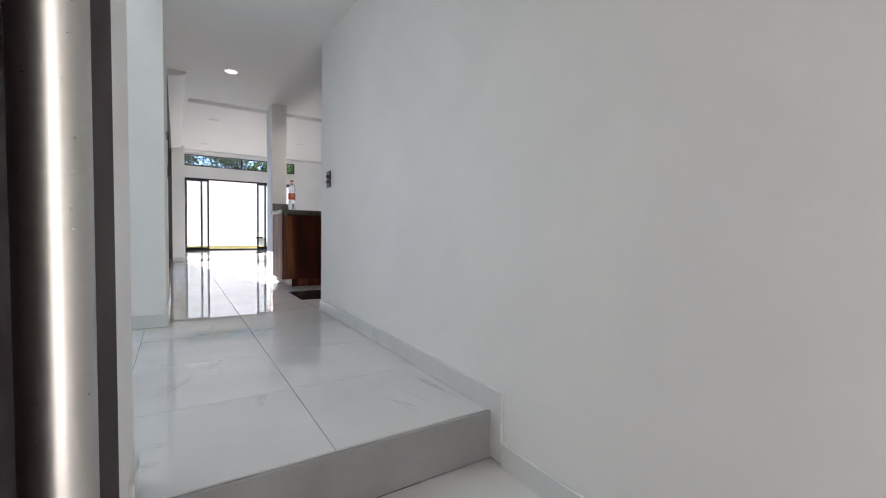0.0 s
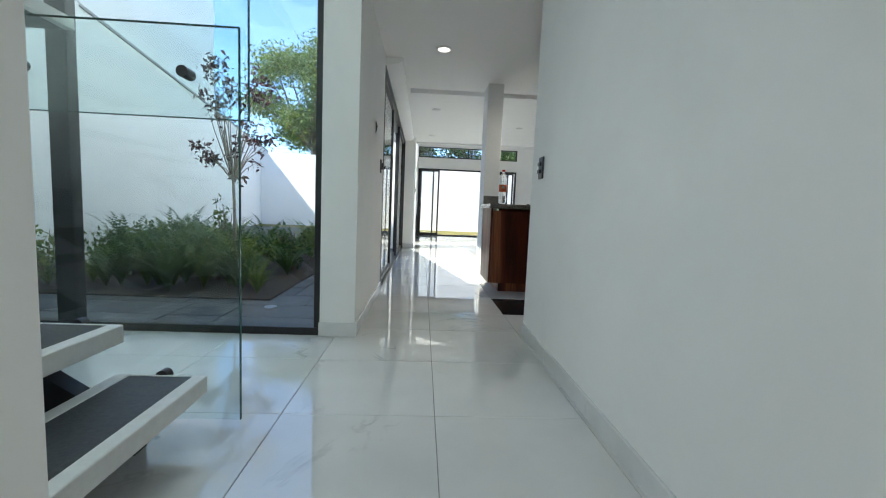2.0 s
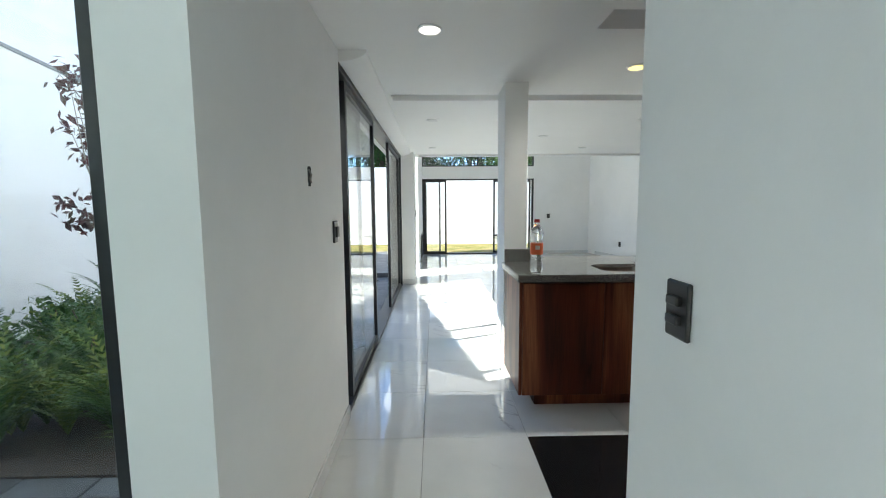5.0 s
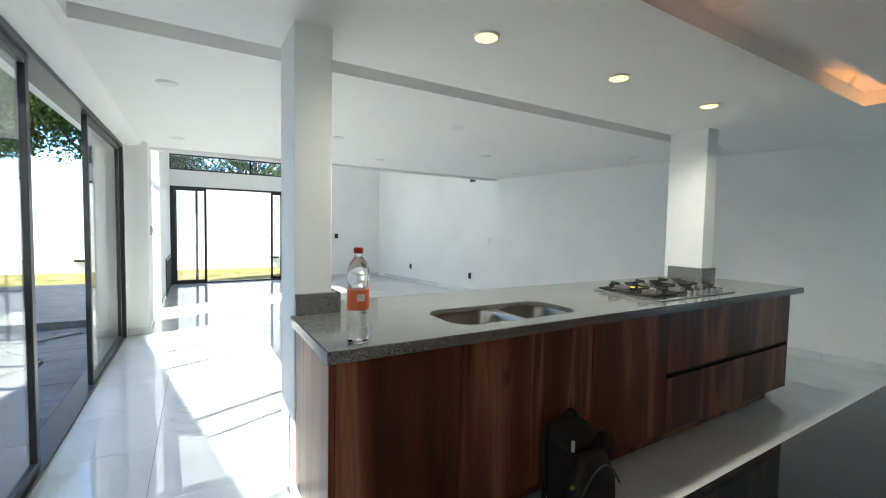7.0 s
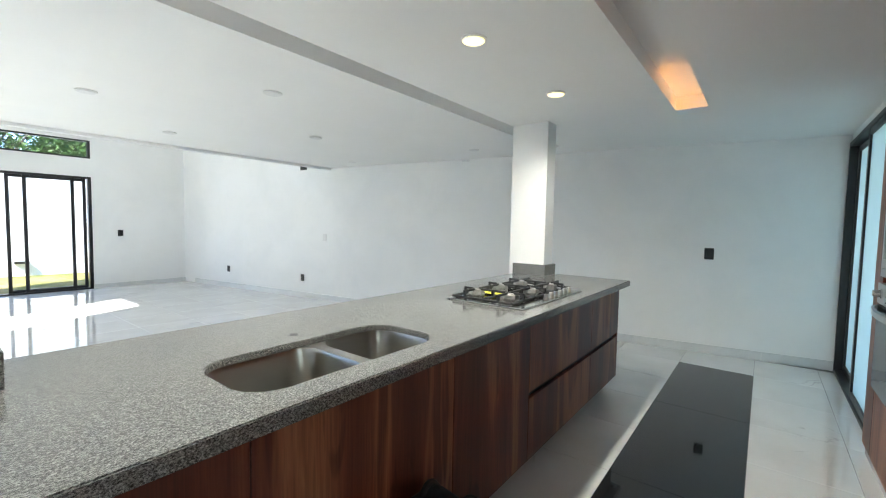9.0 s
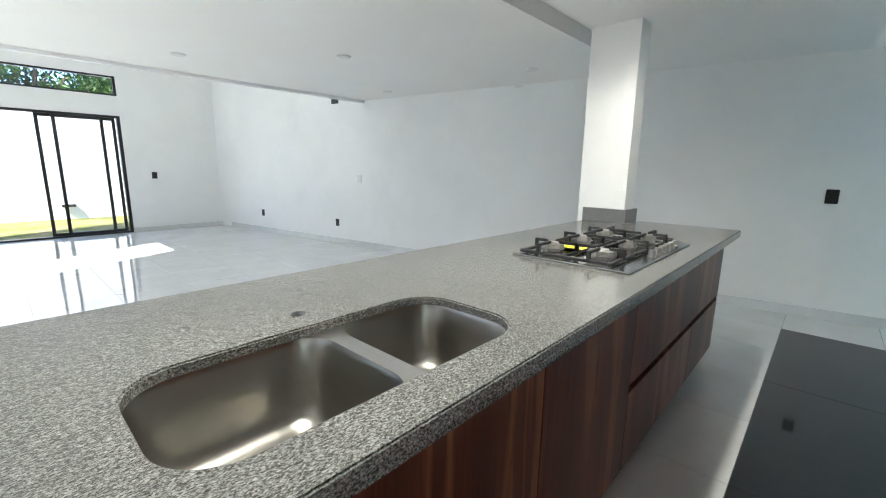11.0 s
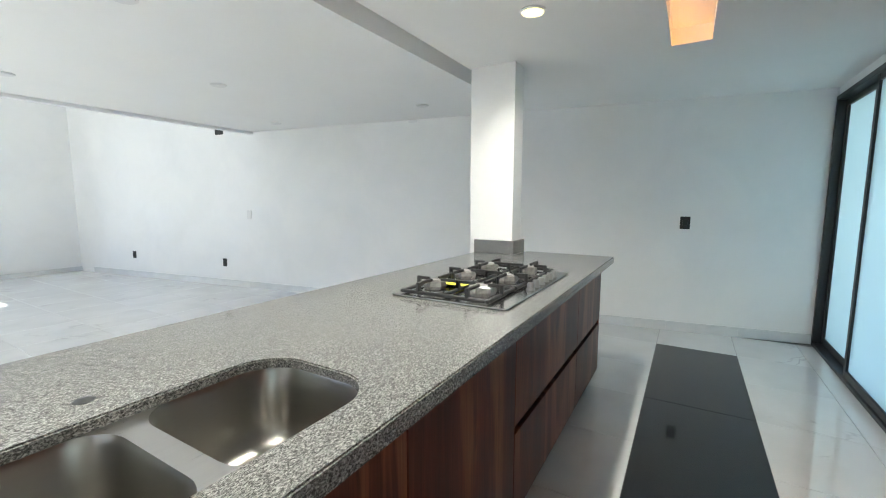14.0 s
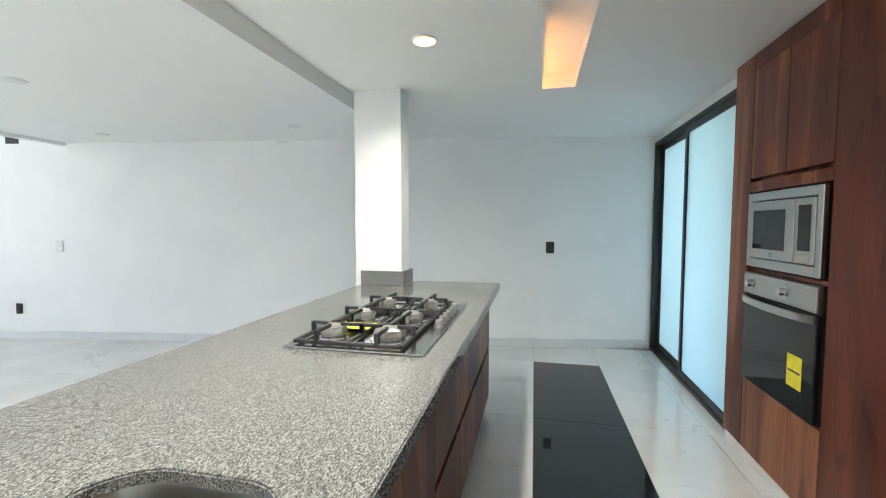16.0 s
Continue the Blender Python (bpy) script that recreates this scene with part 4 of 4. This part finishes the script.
area("recess_lamp", (3.1, RY1 - 0.004, CZ + 0.012), (3.1, RY0, CZ + 0.1), 0.8, 0.006, 0.01, (1.0, 0.42, 0.12))


# ---- stairs ----
TREADM = simple("speckled_dark_tread", (0.035, 0.037, 0.04), 0.5, vary=0.5, scale=90, bumpy=0.1)
FRAMEM = simple("pale_stair_frame", (0.68, 0.68, 0.66), 0.45, vary=0.06)
stair = thing("staircase", (-0.9, 3.3, 0), "floating staircase with dark treads in pale frames", "staircase")


def tread(x1, y0, y1, z, wide=0.32):
    tr = part("tread", boxes((x1 - wide, y0, z - 0.065, x1 - wide + 0.05, y1, z), (x1 - 0.05, y0, z - 0.065, x1, y1, z), (x1 - wide + 0.05, y0, z - 0.065, x1 - 0.05, y0 + 0.03, z), (x1 - wide + 0.05, y1 - 0.012, z - 0.065, x1 - 0.05, y1, z), bev=0.003, seg=1), FRAMEM, stair, "pale framed tread")
    part("tread_inlay", boxes((x1 - wide + 0.051, y0 + 0.031, z - 0.067, x1 - 0.051, y1 - 0.013, z - 0.002)), TREADM, tr, "dark speckled inlay")


for i in range(7):
    tread(0.1 - 0.29 * i, 2.78, 3.76, 0.207 + 0.183 * i)
    part("clamp", cyl(bmesh.new(), -0.06 - 0.29 * i, 0.2 + 0.183 * i, 3.755, 3.79, 0.022, axis="y"), BLACK, stair, "black glass clamp", True)
part("landing", boxes((-2.39, 2.78, 1.4, -1.95, 4.85, 1.48), bev=0.004, seg=1), FRAMEM, stair)
for i in range(7):
    tread(-1.75 + 0.29 * i + 0.29, 3.9, 4.85, 1.665 + 0.183 * i)
for y in (3.62, 3.0):
    bm = bmesh.new()
    for a, b, c, d in ((-0.1, 0.06, -1.95, 1.23),):
        vs = [bm.verts.new(p) for p in ((a, y - 0.03, b - 0.06), (c, y - 0.03, d - 0.06), (c, y - 0.03, d + 0.06), (a, y - 0.03, b + 0.06), (a, y + 0.03, b - 0.06), (c, y + 0.03, d - 0.06), (c, y + 0.03, d + 0.06), (a, y + 0.03, b + 0.06))]
        for f in ((0, 1, 2, 3), (4, 5, 6, 7), (0, 1, 5, 4), (3, 2, 6, 7), (0, 3, 7, 4), (1, 2, 6, 5)):
            bm.faces.new([vs[k] for k in f])
    box(bm, -0.13, y - 0.03, 0.0, -0.05, y + 0.03, 0.14)
    part("stringer", bm, BLACK, stair, "black steel stringer")
gl = thing("glass_balustrade", (-0.6, 3.81, 0), "greenish clear glass stair balustrade panels", "balustrade")
part("glass_panel", boxes((-1.5, 3.795, 0.02, 0.2, 3.807, 1.448), bev=0.001, seg=1), GREENGLASS, gl)
part("glass_panel", boxes((-1.5, 3.825, 1.14, 0.22, 3.837, 2.75), bev=0.001, seg=1), GREENGLASS, gl)
EDGE = simple("dark_green_glass_edge", (0.03, 0.09, 0.075), 0.15)
part("glass_edge", boxes((0.2, 3.795, 0.02, 0.203, 3.807, 1.448), (-1.5, 3.795, 1.448, 0.203, 3.807, 1.451), (0.22, 3.825, 1.137, 0.223, 3.837, 2.75), (-1.5, 3.825, 1.137, 0.22, 3.837, 1.14)), EDGE, gl, "dark green glass edges")
for x in (0.01, -0.56, -1.1):
    part("standoff", cyl(bmesh.new(), x, 1.29, 3.788, 3.845, 0.02, axis="y"), BLACK, gl, "black metal standoff", True)

# front door folded back against the wall
DOORM = simple("dark_brown_door", (0.02, 0.009, 0.011), 0.6, spec=0.15, vary=0.3, scale=12)
fd = thing("door_4", (0.43, 1.6, -0.4), "dark brown entrance door, open against the wall", "door", kind="structure")
part("leaf", boxes((0.415, 1.02, -0.39, 0.462, 1.9, 1.75), bev=0.003, seg=1), DOORM, fd)
part("pull_handle", tube(bmesh.new(), [(0.479, 1.56, -0.3), (0.479, 1.56, 1.5)], 0.0105, 12), STEEL, fd, "long steel pull handle", True)
part("handle_post", boxes((0.461, 1.553, 0.2, 0.476, 1.567, 0.214), (0.461, 1.553, 1.3, 0.476, 1.567, 1.314)), STEEL, fd)

# fireplace opening in the living room
fp = thing("fireplace", (0.69, 15.0, 0), "low black fireplace opening at the wall foot", "fireplace")
part("surround", boxes((0.681, 14.1, 0.0, 0.70, 14.15, 0.68), (0.681, 15.65, 0.0, 0.70, 15.7, 0.68), (0.681, 14.15, 0.63, 0.70, 15.65, 0.68), bev=0.003, seg=1), BLACK, fp)
# even black sheet on the wall face fills the surround; no recess is modelled
part("backing", boxes((0.681, 14.15, 0.0, 0.686, 15.65, 0.63)), simple("flat_black_sheet", (0.01, 0.01, 0.01), 0.8), fp)


# ---- garden ----
def leaves(bm, pts, size, rnd, flat=0.6):
    for c in pts:
        s = size * rnd.uniform(0.6, 1.3)
        n = Vector((rnd.gauss(0, 1), rnd.gauss(0, 1), rnd.gauss(0, 1) + flat)).normalized()
        u = n.cross(Vector((rnd.gauss(0, 1), rnd.gauss(0, 1), rnd.gauss(0, 1)))).normalized()
        w = n.cross(u)
        a = [c - u * s, c - u * s * 0.1 + w * s * 0.45 + n * s * 0.1, c + u * s, c - u * s * 0.1 - w * s * 0.45 + n * s * 0.1]
        bm.faces.new([bm.verts.new(p) for p in a])
    return bm


def tree(base, height, crown_r, seed, leafm, barkm, trunk_r, leaf, count, label, crown_low=0.35, clumps=26, squash=0.7, lean=0.0, spread=0.55):
    rnd = random.Random(seed)
    base = Vector(base)
    ob = thing("tree", tuple(base), label, "tree")
    bm = bmesh.new()
    fork = base + Vector((lean, 0, height * crown_low))
    tube(bm, [base, base + (fork - base) * 0.5 + Vector((rnd.uniform(-1, 1), rnd.uniform(-1, 1), 0)) * height * 0.015, fork], [trunk_r, trunk_r * 0.8, trunk_r * 0.65], 9)
    centres = []
    cz = height * (crown_low + 1.0) / 2 + base.z
    for i in range(clumps):
        while True:
            v = Vector((rnd.uniform(-1, 1), rnd.uniform(-1, 1), rnd.uniform(-1, 1)))
            if 0.25 < v.length < 1:
                break
        centres.append(Vector((base.x + lean + v.x * crown_r, base.y + v.y * crown_r, cz + v.z * height * (1 - crown_low) * 0.5)))
    for c in centres:
        mid = fork + (c - fork) * 0.5 + Vector((rnd.uniform(-1, 1), rnd.uniform(-1, 1), rnd.uniform(0, 1))) * crown_r * 0.12
        tube(bm, [fork, mid, c], [trunk_r * 0.38, trunk_r * 0.2, trunk_r * 0.06], 6)
    part("trunk", bm, barkm, ob, smooth=True)
    bm = bmesh.new()
    pts = []
    for i in range(count):
        c = centres[rnd.randrange(len(centres))]
        rr = crown_r * 0.3
        pts.append(c + Vector((rnd.gauss(0, rr * spread), rnd.gauss(0, rr * spread), rnd.gauss(0, rr * spread * squash))))
    part("crown", leaves(bm, pts, leaf, rnd), leafm, ob)
    return ob


tree((-1.19, 6.9, -0.006), 2.42, 0.42, 5, REDLEAF, GREYBARK, 0.022, 0.036, 720, "slender young tree with dark red leaves in the bed", 0.44, 30, 1.0, 0.0, 0.36)
tree((-5.0, 25.0, -0.7), 9.6, 2.9, 11, LEAF, BARK, 0.28, 0.1, 30000, "large green tree beyond the garden wall", 0.45, 34)
tree((-1.6, 27.0, -0.7), 8.5, 3.0, 12, DARKLEAF, BARK, 0.25, 0.1, 9000, "leafy green tree beyond the garden wall", 0.4)
for i, (x, y, h, r) in enumerate(((0.4, 27.0, 8.5, 2.6), (3.6, 28.0, 9.0, 2.8), (7.0, 26.0, 8.0, 2.6), (10.0, 28.0, 8.6, 2.8), (-0.8, 32.0, 9.5, 3.0))):
    tree((x, y, -0.7), h, r, 20 + i, DARKLEAF, BARK, 0.22, 0.1, 9000, "dark green tree standing beyond the garden wall", 0.34)


def fern(base, seed, n, length, material, label, category="fern"):
    rnd = random.Random(seed)
    base = Vector(base)
    ob = thing(category, tuple(base), label, category, "ferns in the bed" if category == "fern" else "shrubs in the bed")
    bm = bmesh.new()
    for k in range(n):
        a, l, up = rnd.uniform(0, 6.283), length * rnd.uniform(0.6, 1.15), rnd.uniform(0.8, 1.6)
        d = Vector((math.cos(a), math.sin(a), 0))
        side = Vector((-d.y, d.x, 0))
        prev = None
        spine = [base + d * l * 0.75 * s * (0.5 + 0.5 * s) + Vector((0, 0, l * up * (s - 0.45 * s * s) * 1.3)) for s in [i / 15 for i in range(16)]]
        for i in range(1, 16):
            wd_ = 0.038 * length / 0.5 * math.sin(math.pi * min(1, i / 15 * 0.9 + 0.08))
            for sg in (1, -1):
                p, q = spine[i - 1], spine[i]
                t = q + side * sg * wd_ + Vector((0, 0, -wd_ * 0.25))
                bm.faces.new([bm.verts.new(v) for v in (p, p + (q - p) * 0.75, t + (q - p) * 0.4)])
    part("fronds", bm, material, ob)
    return ob


def shrub(base, seed, r, h, count, leaf, material, label):
    rnd = random.Random(seed)
    base = Vector(base)
    ob = thing("shrub", tuple(base), label, "shrub", "shrubs in the bed")
    bm = bmesh.new()
    tips = []
    for k in range(9):
        a = rnd.uniform(0, 6.283)
        t = base + Vector((math.cos(a) * r * rnd.uniform(0.2, 0.9), math.sin(a) * r * rnd.uniform(0.2, 0.9), h * rnd.uniform(0.5, 0.95)))
        tube(bm, [base, (base + t) / 2 + Vector((0, 0, 0.05)), t], [0.008, 0.006, 0.003], 5)
        tips.append(t)
    part("stems", bm, BARK, ob)
    pts = []
    for i in range(count):
        t = tips[rnd.randrange(9)]
        s = rnd.random() ** 0.6
        pts.append(base + (t - base) * s + Vector((rnd.gauss(0, r * 0.25), rnd.gauss(0, r * 0.25), rnd.gauss(0, h * 0.1))))
    part("foliage", leaves(bmesh.new(), [p for p in pts if p.z > 0.05], leaf, rnd), material, ob)


rnd = random.Random(3)
for i in range(13):
    fern((-2.85 + 0.18 * i + rnd.uniform(-0.06, 0.06), rnd.uniform(6.1, 6.45), -0.006), 140 + i, 40, rnd.uniform(0.26, 0.46), DARKLEAF if i % 3 else LEAF, "arching green fern in the planting bed")
for i in range(34):
    x, y = rnd.uniform(-2.8, -0.7), rnd.uniform(6.3, 9.2)
    if (x + 1.19) ** 2 + (y - 6.9) ** 2 > 0.03:
        fern((x, y, -0.006), 40 + i, 40, rnd.uniform(0.4, 0.62), DARKLEAF if i % 2 else LEAF, "arching green fern in the planting bed")
for i in range(22):
    x, y = rnd.uniform(-2.95, -0.75), rnd.uniform(6.25, 9.4)
    shrub((x, y, -0.006), 80 + i, rnd.uniform(0.22, 0.36), rnd.uniform(0.3, 0.6), 420, 0.035, (DARKLEAF, LEAF)[i % 2], "low leafy green shrub in dark soil")
shrub((-1.45, 7.3, -0.006), 99, 0.18, 0.95, 160, 0.04, LEAF, "taller thin shrub behind the young tree")

# garden lights, drain, hose
for x in (-1.45, 3.3):
    ob = thing("garden_wall_light", (x, 19.3, 0.3), "small black wall light low on the garden wall", "wall light", "garden wall lights")
    part("housing", boxes((x - 0.13, 19.2, 0.27, x + 0.13, 19.3, 0.33), bev=0.006), BLACK, ob)
dr = thing("floor_drain", (-0.37, 5.72, -0.02), "round pale metal drain in the paving", "drain")
part("ring", lathe(bmesh.new(), -0.37, 5.72, [(0.05, -0.02), (0.05, -0.014), (0.04, -0.013)]), STEEL, dr, smooth=True)
hs = thing("garden_hose", (-0.2, 10.5, -0.02), "thin black hose lying on the slate paving", "hose")
part("hose", tube(bmesh.new(), [(-0.6 + 0.25 * math.sin(i * 0.7) + i * 0.02, 8.6 + i * 0.16, -0.005) for i in range(20)], 0.011, 6), PLASTIC, hs, smooth=True)

# ---- floor tiles and paving ----
CACHE = {}


def tile(parent, x0, y0, x1, y1, z, material, h=0.008, bev=0.0012, name="tile", dz=0.0):
    key = (round(x1 - x0, 3), round(y1 - y0, 3), h, material.name)
    if key not in CACHE:
        w, d = (x1 - x0) / 2, (y1 - y0) / 2
        bm = boxes((-w, -d, -h, w, d, 0), bev=bev, seg=1)
        CACHE[key] = mesh_of(bm, name, material)
    ob = new(name, CACHE[key])
    ob.location = ((x0 + x1) / 2, (y0 + y1) / 2, z + dz)
    ob.parent = parent
    return ob


G = 0.0012
XL = [0.325 + 0.62 * k for k in range(-5, 12)]
YL = [2.67, 3.275, 3.885, 4.5, 5.11, 5.61, 6.23] + [6.23 + 0.62 * k for k in range(1, 16)] + [16.05]
for ya, yb in zip(YL, YL[1:]):
    if yb - ya < 0.05:
        continue
    for xa, xb in zip(XL, XL[1:]):
        if xb <= 0.33 and ya > 5.0:
            continue
        if xa > 1.6 and yb < 5.0:
            continue
        if xa > sx(ya) + 0.05 or xb < -2.4:
            continue
        if ya == 5.61 and xa > 1.5 and xb < 6.6:
            continue
        tile(floor, xa + G, ya + G, xb - G, yb - G, 0.0, TILE)
for xa in (1.565, 2.805, 4.045, 5.285):
    t = tile(floor, xa + G, 5.61 + G, xa + 1.24 - G, 6.23 - G, 0.0, BLACKTILE)
    t["label"] = "polished black floor tile"

pav = bpy.data.objects["patio"]
rnd = random.Random(8)
y = 5.02
while y < 11.7:
    x = 0.28 - rnd.uniform(0.0, 0.3)
    x1 = 0.28
    while x1 > -3.9 - 0.2 * (y - 6):
        w = rnd.choice((0.4, 0.6, 0.6, 0.9))
        if not (x1 < -0.5 and x1 - w > -3.0 and y > 6.0 and y + 0.39 < 9.55):
            tile(pav, x1 - w + 0.004, y + 0.004, x1 - 0.004, y + 0.386, -0.02, SLATE, 0.03, 0.004, "paver", rnd.uniform(-0.003, 0.003))
        x1 -= w
    y += 0.39
